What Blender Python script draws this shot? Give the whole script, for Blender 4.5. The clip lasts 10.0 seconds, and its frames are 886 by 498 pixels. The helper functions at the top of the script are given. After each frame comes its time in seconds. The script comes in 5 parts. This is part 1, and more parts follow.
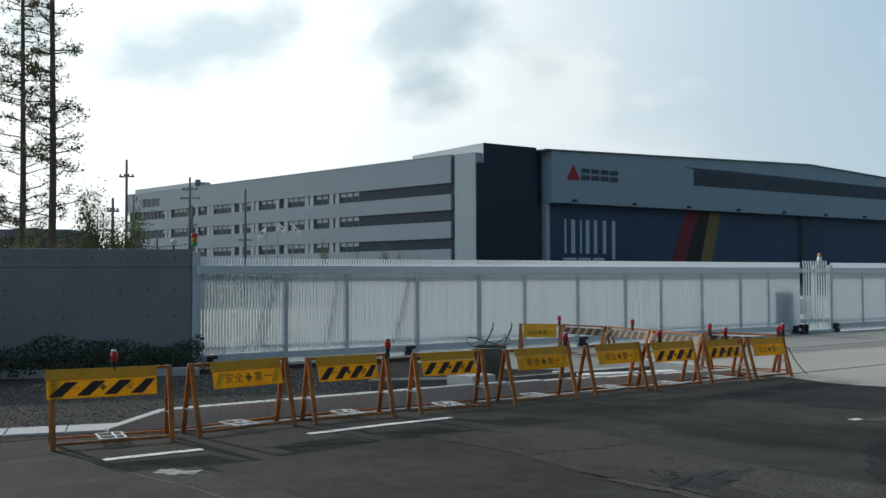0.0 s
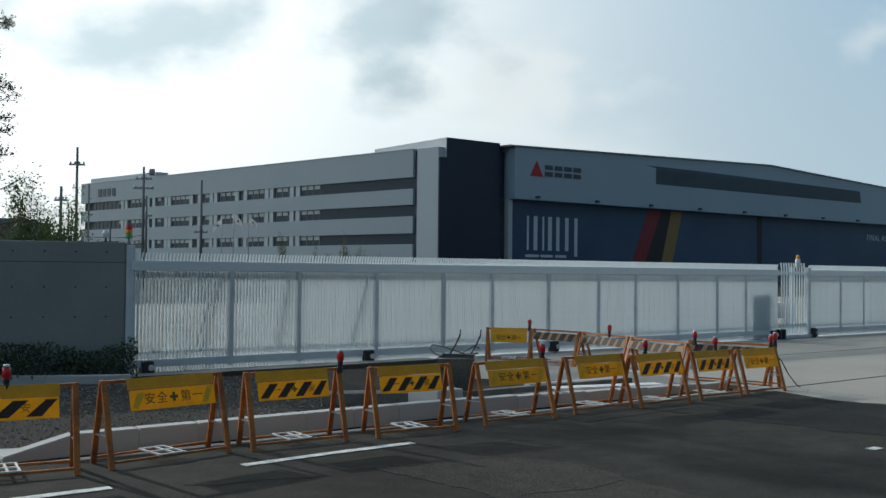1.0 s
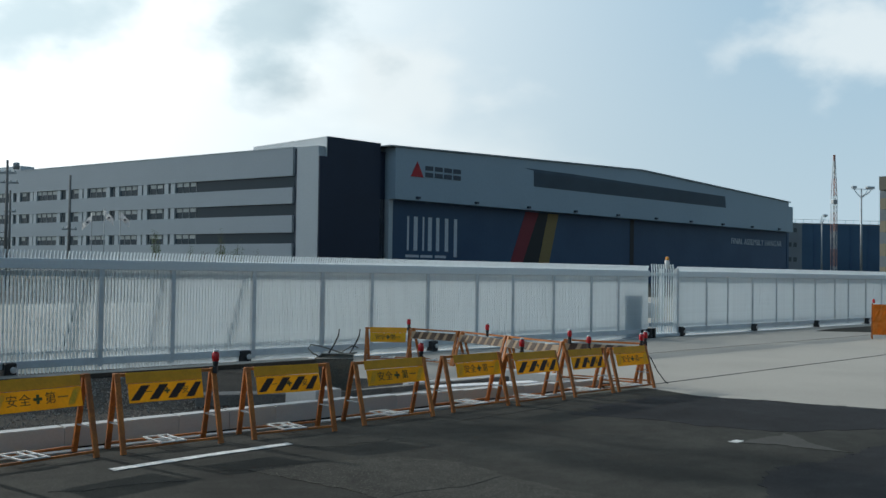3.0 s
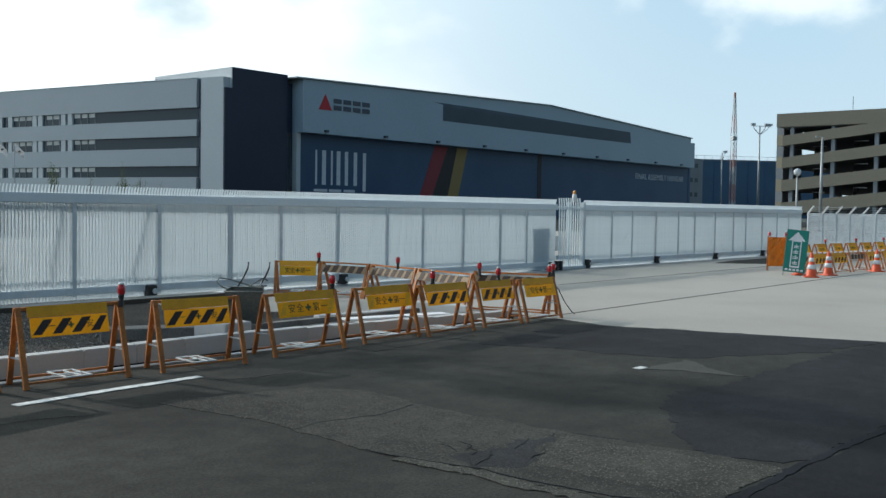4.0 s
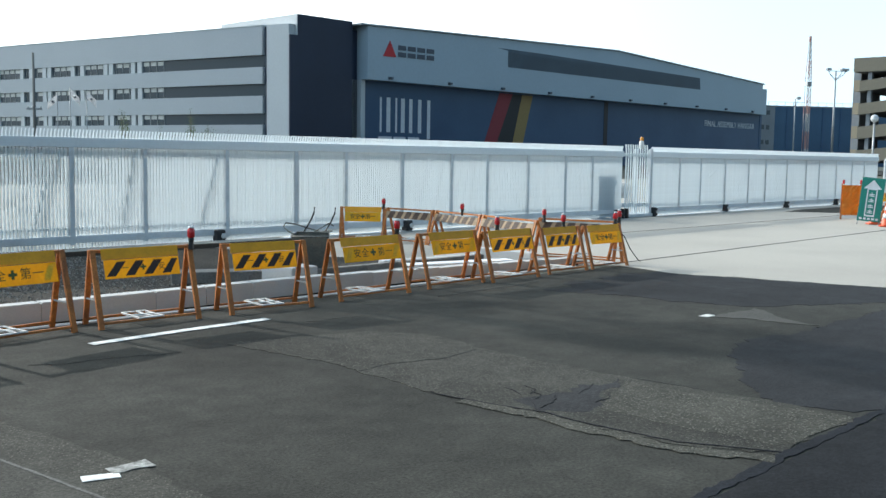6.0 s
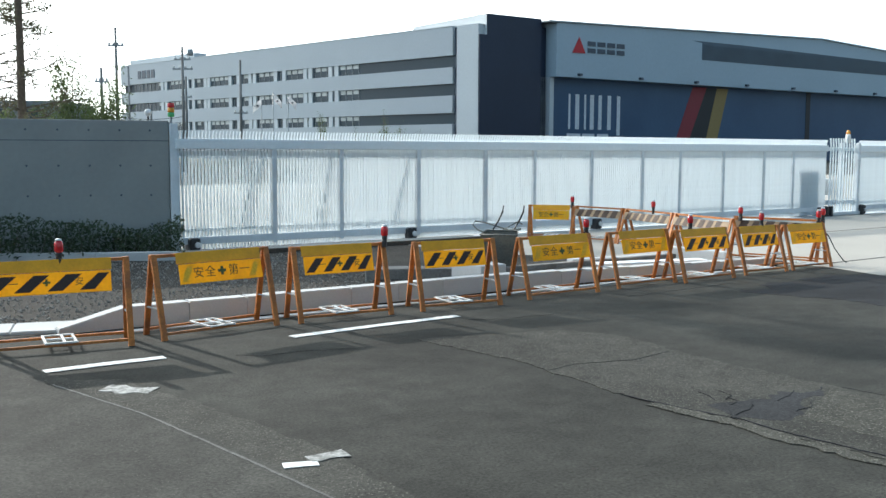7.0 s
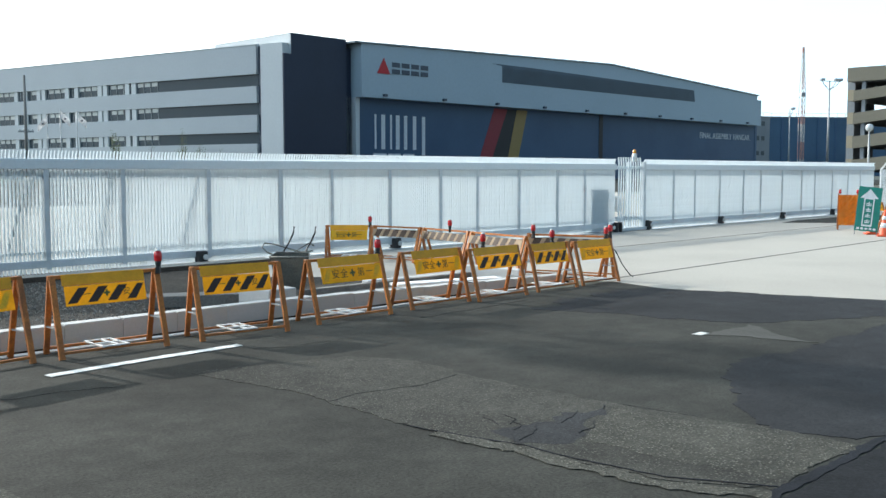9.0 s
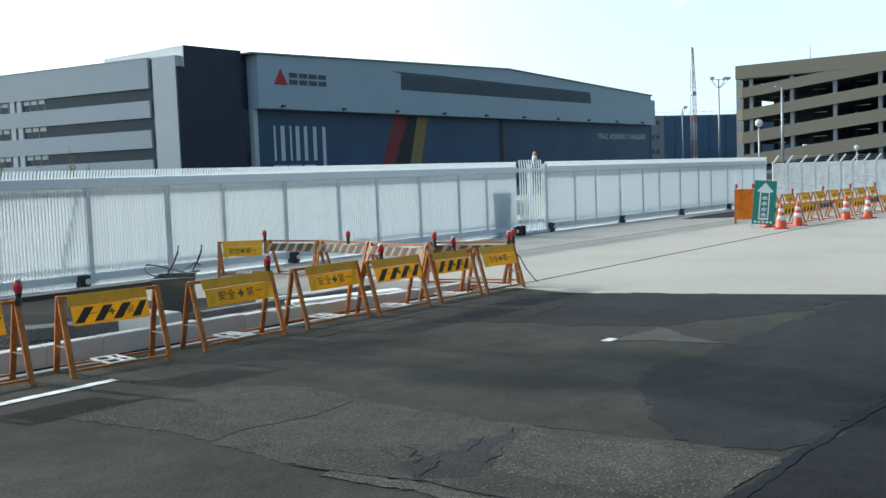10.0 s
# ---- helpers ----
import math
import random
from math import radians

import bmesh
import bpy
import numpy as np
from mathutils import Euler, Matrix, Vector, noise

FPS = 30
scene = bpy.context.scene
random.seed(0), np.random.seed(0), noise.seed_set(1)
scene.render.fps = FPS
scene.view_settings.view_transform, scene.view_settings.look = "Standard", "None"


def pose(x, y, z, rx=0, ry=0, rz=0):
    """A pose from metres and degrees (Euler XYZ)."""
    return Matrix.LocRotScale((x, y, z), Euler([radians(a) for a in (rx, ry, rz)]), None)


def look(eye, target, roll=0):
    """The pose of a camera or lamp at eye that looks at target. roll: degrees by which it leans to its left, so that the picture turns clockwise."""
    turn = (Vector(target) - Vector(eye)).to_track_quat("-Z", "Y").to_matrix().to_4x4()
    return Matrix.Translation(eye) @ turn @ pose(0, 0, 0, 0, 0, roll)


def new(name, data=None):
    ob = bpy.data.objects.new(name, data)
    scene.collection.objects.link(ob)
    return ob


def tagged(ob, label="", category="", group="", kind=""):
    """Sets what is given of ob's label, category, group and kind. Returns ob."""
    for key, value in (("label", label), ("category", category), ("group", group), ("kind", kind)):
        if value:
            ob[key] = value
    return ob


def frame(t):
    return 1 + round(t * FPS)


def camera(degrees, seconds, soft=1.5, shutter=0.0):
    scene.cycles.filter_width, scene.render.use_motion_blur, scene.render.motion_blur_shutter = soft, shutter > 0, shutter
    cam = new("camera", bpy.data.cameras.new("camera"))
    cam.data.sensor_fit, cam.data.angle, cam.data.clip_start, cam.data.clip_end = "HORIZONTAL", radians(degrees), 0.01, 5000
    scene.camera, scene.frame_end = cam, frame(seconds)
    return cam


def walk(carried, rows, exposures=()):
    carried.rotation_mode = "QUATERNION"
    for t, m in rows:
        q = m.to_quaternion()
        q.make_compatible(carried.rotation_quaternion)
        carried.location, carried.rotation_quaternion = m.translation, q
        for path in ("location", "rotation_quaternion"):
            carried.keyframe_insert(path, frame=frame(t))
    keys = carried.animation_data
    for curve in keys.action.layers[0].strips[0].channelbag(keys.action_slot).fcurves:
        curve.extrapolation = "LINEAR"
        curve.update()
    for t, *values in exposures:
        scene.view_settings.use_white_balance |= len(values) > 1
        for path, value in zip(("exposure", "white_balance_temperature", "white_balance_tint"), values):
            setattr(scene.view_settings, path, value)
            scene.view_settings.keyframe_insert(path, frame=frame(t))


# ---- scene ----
cam = camera(48.9, 10.0)
PATH = [
    (0, (0.076, -1.408, 1.654), (0.113, 0.591, 1.7086), -0.19),
    (0.1, (0.072, -1.25, 1.665), (0.121, 0.749, 1.7206), -0.19),
    (0.2, (0.061, -0.559, 1.703), (0.1183, 1.439, 1.756), -0.07),
    (0.3, (0.09, -0.1, 1.735), (0.163, 1.898, 1.772), 0.3),
    (0.5, (0.103, 0.103, 1.744), (0.1904, 2.1007, 1.7714), 0.56),
    (1, (0.086, 0.144, 1.733), (0.2024, 2.1398, 1.7777), 0.56),
    (1.5, (0.086, 0.151, 1.73), (0.2383, 2.1441, 1.7954), 0.8),
    (2, (0.089, 0.145, 1.728), (0.3003, 2.1322, 1.7984), 0.87),
    (2.2, (0.097, 0.148, 1.73), (0.3312, 2.1335, 1.7947), 0.83),
    (3.3, (0.092, 0.155, 1.711), (0.5093, 2.1107, 1.7367), 0.79),
    (3.5, (0.09, 0.158, 1.7), (0.5461, 2.105, 1.6842), 0.82),
    (4, (0.069, 0.172, 1.69), (0.6124, 2.0949, 1.6066), 0.85),
    (4.5, (0.071, 0.175, 1.685), (0.642, 2.0885, 1.5767), 0.75),
    (5, (0.074, 0.17, 1.669), (0.6286, 2.0865, 1.5262), 0.83),
    (5.5, (0.074, 0.172, 1.661), (0.6142, 2.0896, 1.4844), 0.76),
    (6, (0.065, 0.192, 1.661), (0.4813, 2.1388, 1.4692), 0.91),
    (6.2, (0.059, 0.202, 1.668), (0.4127, 2.1615, 1.4772), 1.03),
    (7.3, (0.053, 0.197, 1.669), (0.0426, 2.1871, 1.4681), -0.01),
    (7.5, (0.066, 0.198, 1.669), (0.0996, 2.1878, 1.4712), -0.05),
    (8, (0.09, 0.219, 1.639), (0.3489, 2.195, 1.4652), -0.77),
    (8.5, (0.144, 0.345, 1.659), (0.5715, 2.2875, 1.45), -1.89),
    (9, (0.334, 0.585, 1.653), (0.7546, 2.5337, 1.494), -0.01),
    (9.5, (0.442, 0.88, 1.647), (0.9533, 2.8093, 1.5249), 0.05),
    (10, (0.591, 1.14, 1.647), (1.1964, 3.0403, 1.5003), -2.13),
]
walk(cam, [(t, look(eye, target, roll)) for t, eye, target, roll in PATH],
     exposures=[(0, -1.33, 6350, 7), (0.5, -1.58, 6250, 6), (1, -1.43, 6250, 6), (2.2, -1.33, 6250, 6), (3.5, -1.28, 6250, 6), (4, -0.98, 6250, 6), (4.5, -0.63, 6250, 6), (6.2, -0.24, 6300, 7), (7.4, 0.00, 6400, 8), (8.2, -0.13, 6400, 8), (9, -0.11, 6350, 7), (10, -0.43, 6300, 6)])

# ---- world and sun ----
SUN_AZ, SUN_EL = radians(-43), radians(24.5)
sun_from = Vector((math.sin(SUN_AZ) * math.cos(SUN_EL), math.cos(SUN_AZ) * math.cos(SUN_EL), math.sin(SUN_EL)))
world = bpy.data.worlds.new("sky")
scene.world = world
world.use_nodes = True


def sky_nodes():
    """Clear sky with thin bright cloud, and some grey cloud in it."""
    nt = world.node_tree
    nt.nodes.clear()
    ln = nt.links.new
    out = nt.nodes.new("ShaderNodeOutputWorld")
    bg = nt.nodes.new("ShaderNodeBackground")
    bg.inputs["Strength"].default_value = 0.09
    sky = nt.nodes.new("ShaderNodeTexSky")
    sky.sky_type = "NISHITA"
    sky.sun_disc = False
    sky.sun_elevation = SUN_EL
    sky.sun_rotation = SUN_AZ
    sky.dust_density = 1.0
    sky.ozone_density = 2.0
    co = nt.nodes.new("ShaderNodeTexCoord")

    def cloud(scale, stretch, shift, low, high):
        mp = nt.nodes.new("ShaderNodeMapping")
        mp.inputs["Scale"].default_value = (1.0, 1.0, stretch)
        mp.inputs["Location"].default_value = shift
        nz = nt.nodes.new("ShaderNodeTexNoise")
        nz.inputs["Scale"].default_value = scale
        nz.inputs["Detail"].default_value = 6
        nz.inputs["Roughness"].default_value = 0.5
        mr = nt.nodes.new("ShaderNodeMapRange")
        mr.interpolation_type = "SMOOTHSTEP"
        mr.inputs["From Min"].default_value = low
        mr.inputs["From Max"].default_value = high
        ln(co.outputs["Generated"], mp.inputs["Vector"])
        ln(mp.outputs["Vector"], nz.inputs["Vector"])
        ln(nz.outputs["Fac"], mr.inputs["Value"])
        return mr.outputs["Result"]

    def blend(a, b, factor):
        mx = nt.nodes.new("ShaderNodeMix")
        mx.data_type = "RGBA"
        for key, v in (("A", a), ("B", b), ("Factor", factor)):
            if isinstance(v, (tuple, float)):
                mx.inputs[key].default_value = v
            else:
                ln(v, mx.inputs[key])
        return mx.outputs["Result"]

    # how near to the sun: thin cloud glows round it
    dot = nt.nodes.new("ShaderNodeVectorMath")
    dot.operation = "DOT_PRODUCT"
    dot.inputs[1].default_value = sun_from
    ln(co.outputs["Generated"], dot.inputs[0])
    near = nt.nodes.new("ShaderNodeMapRange")
    near.inputs["From Min"].default_value = 0.25
    near.inputs["From Max"].default_value = 0.98
    ln(dot.outputs["Value"], near.inputs["Value"])
    glow = nt.nodes.new("ShaderNodeMath")
    glow.operation = "POWER"
    glow.inputs[1].default_value = 1.3
    ln(near.outputs["Result"], glow.inputs[0])
    def calc(op, a, b=None):
        mt = nt.nodes.new("ShaderNodeMath")
        mt.operation = op
        for k, v in enumerate((a, b)):
            if isinstance(v, (int, float)):
                mt.inputs[k].default_value = v
            elif v is not None:
                ln(v, mt.inputs[k])
        return mt.outputs[0]

    def smooth(v, low, high, lo=0.0, hi=1.0):
        mr = nt.nodes.new("ShaderNodeMapRange")
        mr.interpolation_type = "SMOOTHSTEP"
        for key, val in (("From Min", low), ("From Max", high), ("To Min", lo), ("To Max", hi)):
            mr.inputs[key].default_value = val
        ln(v, mr.inputs["Value"])
        return mr.outputs["Result"]

    axes = nt.nodes.new("ShaderNodeSeparateXYZ")
    ln(co.outputs["Generated"], axes.inputs["Vector"])
    azimuth = calc("MULTIPLY", calc("ARCTAN2", axes.outputs["X"], axes.outputs["Y"]), 57.2958)
    height = calc("MULTIPLY", calc("ARCSINE", axes.outputs["Z"]), 57.2958)
    ragged = cloud(9.0, 1.6, (0.4, 0.2, 0.9), 0.2, 0.8)

    def puff(az, el, wide, tall, soft=0.5):
        """One cloud: its azimuth and height in degrees and its size, with a ragged rim."""
        r = calc("SQRT", calc("ADD", calc("POWER", calc("DIVIDE", calc("SUBTRACT", azimuth, az), wide), 2.0),
                              calc("POWER", calc("DIVIDE", calc("SUBTRACT", height, el), tall), 2.0)))
        return smooth(calc("ADD", r, calc("MULTIPLY", calc("SUBTRACT", ragged, 0.5), 1.5)), 1.25, 1.25 - soft - 0.6)

    blue = blend(sky.outputs["Color"], (9.0, 15.2, 21.0, 1), 0.85)
    blue = blend(blue, (2.6, 4.6, 7.6, 1), smooth(height, 24.0, 52.0))
    low_haze = blend((14.0, 17.2, 19.2, 1), blue, smooth(height, -1.0, 26.0))
    away = nt.nodes.new("ShaderNodeVectorMath")
    away.operation = "SCALE"
    ln(low_haze, away.inputs[0])
    ln(smooth(dot.outputs["Value"], -0.45, 0.15, 0.42, 1.0), away.inputs["Scale"])
    low_haze = away.outputs["Vector"]
    veil = blend((15.0, 17.0, 18.0, 1), (38.0, 38.5, 38.0, 1), glow.outputs[0])
    cover = calc("MINIMUM", calc("ADD", calc("MULTIPLY", glow.outputs[0], 1.5), calc("MULTIPLY", cloud(2.2, 2.2, (0.3, 0.1, 0.0), 0.48, 0.72), smooth(dot.outputs["Value"], -0.2, 0.5, 0.1, 0.6))), 1.0)
    white = blend(low_haze, veil, cover)
    bright = calc("MAXIMUM", puff(34, 12.7, 6, 3.2), calc("MAXIMUM", puff(7, 11.5, 6, 2.6), puff(18, 3.6, 2.2, 1.6)))
    white = blend(white, (24.0, 25.0, 25.2, 1), calc("MULTIPLY", bright, 0.8))
    dim = nt.nodes.new("ShaderNodeVectorMath")
    dim.operation = "MULTIPLY"
    dim.inputs[1].default_value = (0.60, 0.68, 0.725)
    ln(white, dim.inputs[0])
    thick = calc("MAXIMUM", puff(-14.0, 13.8, 9.0, 3.2, 0.6), calc("MAXIMUM", puff(-0.8, 13.3, 6.5, 3.0, 0.5), puff(-42, 40, 12, 4)))
    grey = blend(white, dim.outputs["Vector"], thick)
    ln(grey, bg.inputs["Color"])
    ln(bg.outputs["Background"], out.inputs["Surface"])


sky_nodes()
sun = new("sun", bpy.data.lights.new("sun", "SUN"))
sun.data.energy = 5.0
sun.data.angle = radians(0.6)
sun.data.color = (1.0, 0.96, 0.89)
sun.matrix_world = look(sun_from * 100, (0, 0, 0))

# ---- materials ----
def material(name, color, rough=0.7, metal=0.0, var=0.25, scale=3.0, fine=60.0, bump=0.15, dirt=None, dirt_amt=0.35, spec=0.5, rand=0.0):
    """A procedural surface: base colour with broad stains and fine grain, and a fine relief."""
    m = bpy.data.materials.new(name)
    m.use_nodes = True
    nt = m.node_tree
    ln = nt.links.new
    b = nt.nodes["Principled BSDF"]
    b.inputs["Roughness"].default_value = rough
    b.inputs["Metallic"].default_value = metal
    b.inputs["Specular IOR Level"].default_value = spec
    co = nt.nodes.new("ShaderNodeTexCoord")
    big = nt.nodes.new("ShaderNodeTexNoise")
    big.inputs["Scale"].default_value = scale
    big.inputs["Detail"].default_value = 5
    small = nt.nodes.new("ShaderNodeTexNoise")
    small.inputs["Scale"].default_value = fine
    small.inputs["Detail"].default_value = 3
    ln(co.outputs["Object"], big.inputs["Vector"])
    ln(co.outputs["Object"], small.inputs["Vector"])
    d = dirt or tuple(c * 0.45 for c in color)
    rb = nt.nodes.new("ShaderNodeMapRange")
    rb.inputs["From Min"].default_value = 0.42
    rb.inputs["From Max"].default_value = 0.75
    rb.inputs["To Max"].default_value = dirt_amt
    ln(big.outputs["Fac"], rb.inputs["Value"])
    mix = nt.nodes.new("ShaderNodeMix")
    mix.data_type = "RGBA"
    mix.inputs["A"].default_value = (*color, 1)
    mix.inputs["B"].default_value = (*d, 1)
    ln(rb.outputs["Result"], mix.inputs["Factor"])
    gr = nt.nodes.new("ShaderNodeMapRange")
    gr.inputs["From Min"].default_value = 0.3
    gr.inputs["From Max"].default_value = 0.7
    gr.inputs["To Min"].default_value = 1 - var
    gr.inputs["To Max"].default_value = 1 + var
    ln(small.outputs["Fac"], gr.inputs["Value"])
    mul = nt.nodes.new("ShaderNodeVectorMath")
    mul.operation = "SCALE"
    ln(mix.outputs["Result"], mul.inputs[0])
    last = gr.outputs["Result"]
    if rand:
        oi = nt.nodes.new("ShaderNodeObjectInfo")
        rr = nt.nodes.new("ShaderNodeMapRange")
        rr.inputs["To Min"].default_value = 1 - rand
        rr.inputs["To Max"].default_value = 1 + rand
        ln(oi.outputs["Random"], rr.inputs["Value"])
        mm = nt.nodes.new("ShaderNodeMath")
        mm.operation = "MULTIPLY"
        ln(last, mm.inputs[0])
        ln(rr.outputs["Result"], mm.inputs[1])
        last = mm.outputs[0]
    ln(last, mul.inputs["Scale"])
    ln(mul.outputs["Vector"], b.inputs["Base Color"])
    if bump:
        bp = nt.nodes.new("ShaderNodeBump")
        bp.inputs["Strength"].default_value = bump
        bp.inputs["Distance"].default_value = 0.01
        ln(small.outputs["Fac"], bp.inputs["Height"])
        ln(bp.outputs["Normal"], b.inputs["Normal"])
    return m


M = {}
def asphalt(name, color, mottle, speck, bump=0.4, stones=110):
    """Asphalt: broad mottling, streaks, fine aggregate, and pale stone specks."""
    m = bpy.data.materials.new(name)
    m.use_nodes = True
    nt = m.node_tree
    ln = nt.links.new
    b = nt.nodes["Principled BSDF"]
    b.inputs["Roughness"].default_value = 0.92
    b.inputs["Specular IOR Level"].default_value = 0.15
    co = nt.nodes.new("ShaderNodeTexCoord")

    def noise_at(scale, detail, rough=0.55, stretch=(1, 1, 1)):
        mp = nt.nodes.new("ShaderNodeMapping")
        mp.inputs["Scale"].default_value = stretch
        mp.inputs["Rotation"].default_value = (0, 0, -0.58)
        nz = nt.nodes.new("ShaderNodeTexNoise")
        nz.inputs["Scale"].default_value = scale
        nz.inputs["Detail"].default_value = detail
        nz.inputs["Roughness"].default_value = rough
        ln(co.outputs["Object"], mp.inputs["Vector"])
        ln(mp.outputs["Vector"], nz.inputs["Vector"])
        return nz.outputs["Fac"]

    def span(v, a, b_, lo, hi):
        mr = nt.nodes.new("ShaderNodeMapRange")
        for key, val in (("From Min", a), ("From Max", b_), ("To Min", lo), ("To Max", hi)):
            mr.inputs[key].default_value = val
        ln(v, mr.inputs["Value"])
        return mr.outputs["Result"]

    def times(a, c, op="MULTIPLY"):
        mt = nt.nodes.new("ShaderNodeMath")
        mt.operation = op
        for k, v in enumerate((a, c)):
            if isinstance(v, float):
                mt.inputs[k].default_value = v
            else:
                ln(v, mt.inputs[k])
        return mt.outputs[0]

    grain = noise_at(48, 4, 0.75)
    total = span(noise_at(0.5, 4), 0.3, 0.7, 1 - mottle, 1 + mottle)
    total = times(total, span(noise_at(4.5, 5, 0.65), 0.3, 0.7, 1 - mottle * 0.7, 1 + mottle * 0.7))
    total = times(total, span(noise_at(1.6, 5, 0.65), 0.35, 0.65, 0.85, 1.13))
    total = times(total, span(grain, 0.3, 0.7, 0.45, 1.55))
    vo = nt.nodes.new("ShaderNodeTexVoronoi")
    vo.inputs["Scale"].default_value = stones
    ln(co.outputs["Object"], vo.inputs["Vector"])
    pick = nt.nodes.new("ShaderNodeSeparateColor")
    ln(vo.outputs["Color"], pick.inputs["Color"])
    stone = times(span(pick.outputs[0], 1 - speck, 1 - speck + 0.03, 0.0, 1.0), span(vo.outputs["Distance"], 0.25, 0.42, 1.0, 0.0))
    sc = nt.nodes.new("ShaderNodeVectorMath")
    sc.operation = "SCALE"
    sc.inputs[0].default_value = color
    ln(total, sc.inputs["Scale"])
    mx = nt.nodes.new("ShaderNodeMix")
    mx.data_type = "RGBA"
    mx.inputs["B"].default_value = (*[min(0.2, c * 2.7) for c in color], 1)
    ln(stone, mx.inputs["Factor"])
    ln(sc.outputs["Vector"], mx.inputs["A"])
    ln(mx.outputs["Result"], b.inputs["Base Color"])
    bp = nt.nodes.new("ShaderNodeBump")
    bp.inputs["Strength"].default_value = bump
    bp.inputs["Distance"].default_value = 0.01
    ln(times(grain, stone, "ADD"), bp.inputs["Height"])
    ln(bp.outputs["Normal"], b.inputs["Normal"])
    return m


M["asphalt"] = asphalt("asphalt", (0.0355, 0.0352, 0.030), 0.32, 0.03)
M["asphalt_old"] = asphalt("asphalt_old", (0.052, 0.0505, 0.043), 0.34, 0.35, 0.8, 60)
M["asphalt_stony"] = asphalt("asphalt_stony", (0.068, 0.066, 0.055), 0.3, 0.55, 1.0, 48)
M["asphalt_tar"] = asphalt("asphalt_tar", (0.013, 0.0145, 0.0185), 0.3, 0.03)
M["asphalt_dark"] = asphalt("asphalt_dark", (0.0225, 0.0235, 0.0255), 0.3, 0.02)
M["asphalt_new"] = asphalt("asphalt_new", (0.013, 0.0137, 0.0155), 0.36, 0.02)
M["asphalt_line"] = material("asphalt_line", (0.10, 0.098, 0.09), 0.9, var=0.4, scale=6, bump=0.2)
M["asphalt_spot"] = asphalt("asphalt_spot", (0.033, 0.034, 0.0355), 0.3, 0.15)
M["asphalt_mid"] = asphalt("asphalt_mid", (0.050, 0.049, 0.0425), 0.3, 0.05)
M["asphalt_seam"] = material("asphalt_seam", (0.026, 0.0255, 0.024), 0.8, var=0.3, scale=4, bump=0.2)
M["concrete_slab"] = material("concrete_slab", (0.39, 0.366, 0.322), 0.92, var=0.10, scale=0.35, fine=40, bump=0.12, dirt=(0.30, 0.28, 0.245), dirt_amt=0.6)
M["concrete_slab_grey"] = material("concrete_slab_grey", (0.21, 0.20, 0.185), 0.92, var=0.25, scale=3, fine=40, bump=0.2, dirt=(0.12, 0.115, 0.105), dirt_amt=0.8, rand=0.12)
M["concrete"] = material("concrete", (0.46, 0.468, 0.465), 0.9, var=0.06, scale=1.5, fine=50, bump=0.15, dirt=(0.40, 0.40, 0.395), dirt_amt=0.5, rand=0.06)
M["concrete_wall"] = material("concrete_wall", (0.285, 0.295, 0.285), 0.85, var=0.03, scale=0.9, fine=14, bump=0.03, dirt=(0.21, 0.222, 0.22), dirt_amt=0.7)
M["gravel"] = material("gravel", (0.050, 0.0465, 0.041), 0.97, var=0.85, scale=2, fine=42, bump=0.5, spec=0.1)
M["stone"] = material("stone", (0.27, 0.255, 0.23), 0.9, var=0.4, scale=9, fine=60, bump=0.2, dirt=(0.09, 0.088, 0.085), dirt_amt=1.0, spec=0.2)
M["grass_far"] = material("grass_far", (0.12, 0.125, 0.10), 0.95, var=0.3, scale=0.02, fine=0.4, bump=0)
M["road_paint"] = material("road_paint", (0.78, 0.78, 0.75), 0.75, var=0.18, scale=9, fine=45, bump=0.3, dirt=(0.22, 0.22, 0.21), dirt_amt=0.8)
M["gate_white"] = material("gate_white", (0.73, 0.785, 0.81), 0.5, var=0.03, scale=1.2, fine=20, bump=0.02, dirt=(0.68, 0.735, 0.76), dirt_amt=0.35, rand=0.02)
M["gate_steel"] = material("gate_steel", (0.64, 0.685, 0.71), 0.45, var=0.05, scale=2, fine=30, bump=0.03)
# dark grey that puts the shade on the gate braces into their colour
M["brace_shaded"] = material("brace_shaded", (0.13, 0.145, 0.155), 0.5, var=0.08, scale=2, fine=30, bump=0.03)
M["black_plastic"] = material("black_plastic", (0.02, 0.02, 0.022), 0.5, var=0.2, bump=0.05)
M["orange_steel"] = material("orange_steel", (0.47, 0.155, 0.028), 0.6, var=0.25, scale=7, fine=60, bump=0.2, dirt=(0.17, 0.06, 0.025), dirt_amt=0.85, rand=0.15)
M["yellow_board"] = material("yellow_board", (0.84, 0.53, 0.010), 0.5, var=0.06, scale=5, fine=40, bump=0.04, dirt=(0.64, 0.35, 0.012), dirt_amt=0.45, rand=0.06)
M["yellow_flap"] = material("yellow_flap", (0.82, 0.37, 0.006), 0.55, var=0.08, scale=5, fine=40, bump=0.05, dirt=(0.52, 0.24, 0.01), dirt_amt=0.5, rand=0.06)
M["black_paint"] = material("black_paint", (0.03, 0.016, 0.010), 0.55, var=0.2, scale=8, bump=0.05)
M["faded_stripe"] = material("faded_stripe", (0.80, 0.46, 0.01), 0.55, var=0.12, scale=8, bump=0.05)
# dull brown crossbar colour, with the shade on the bars' backs painted in
M["shaded_bar"] = material("shaded_bar", (0.36, 0.25, 0.15), 0.7, var=0.15, scale=6, fine=40, bump=0.1, dirt=(0.25, 0.16, 0.1), dirt_amt=0.6)
M["brown_paint"] = material("brown_paint", (0.075, 0.045, 0.03), 0.7, var=0.15, scale=6, bump=0.1)
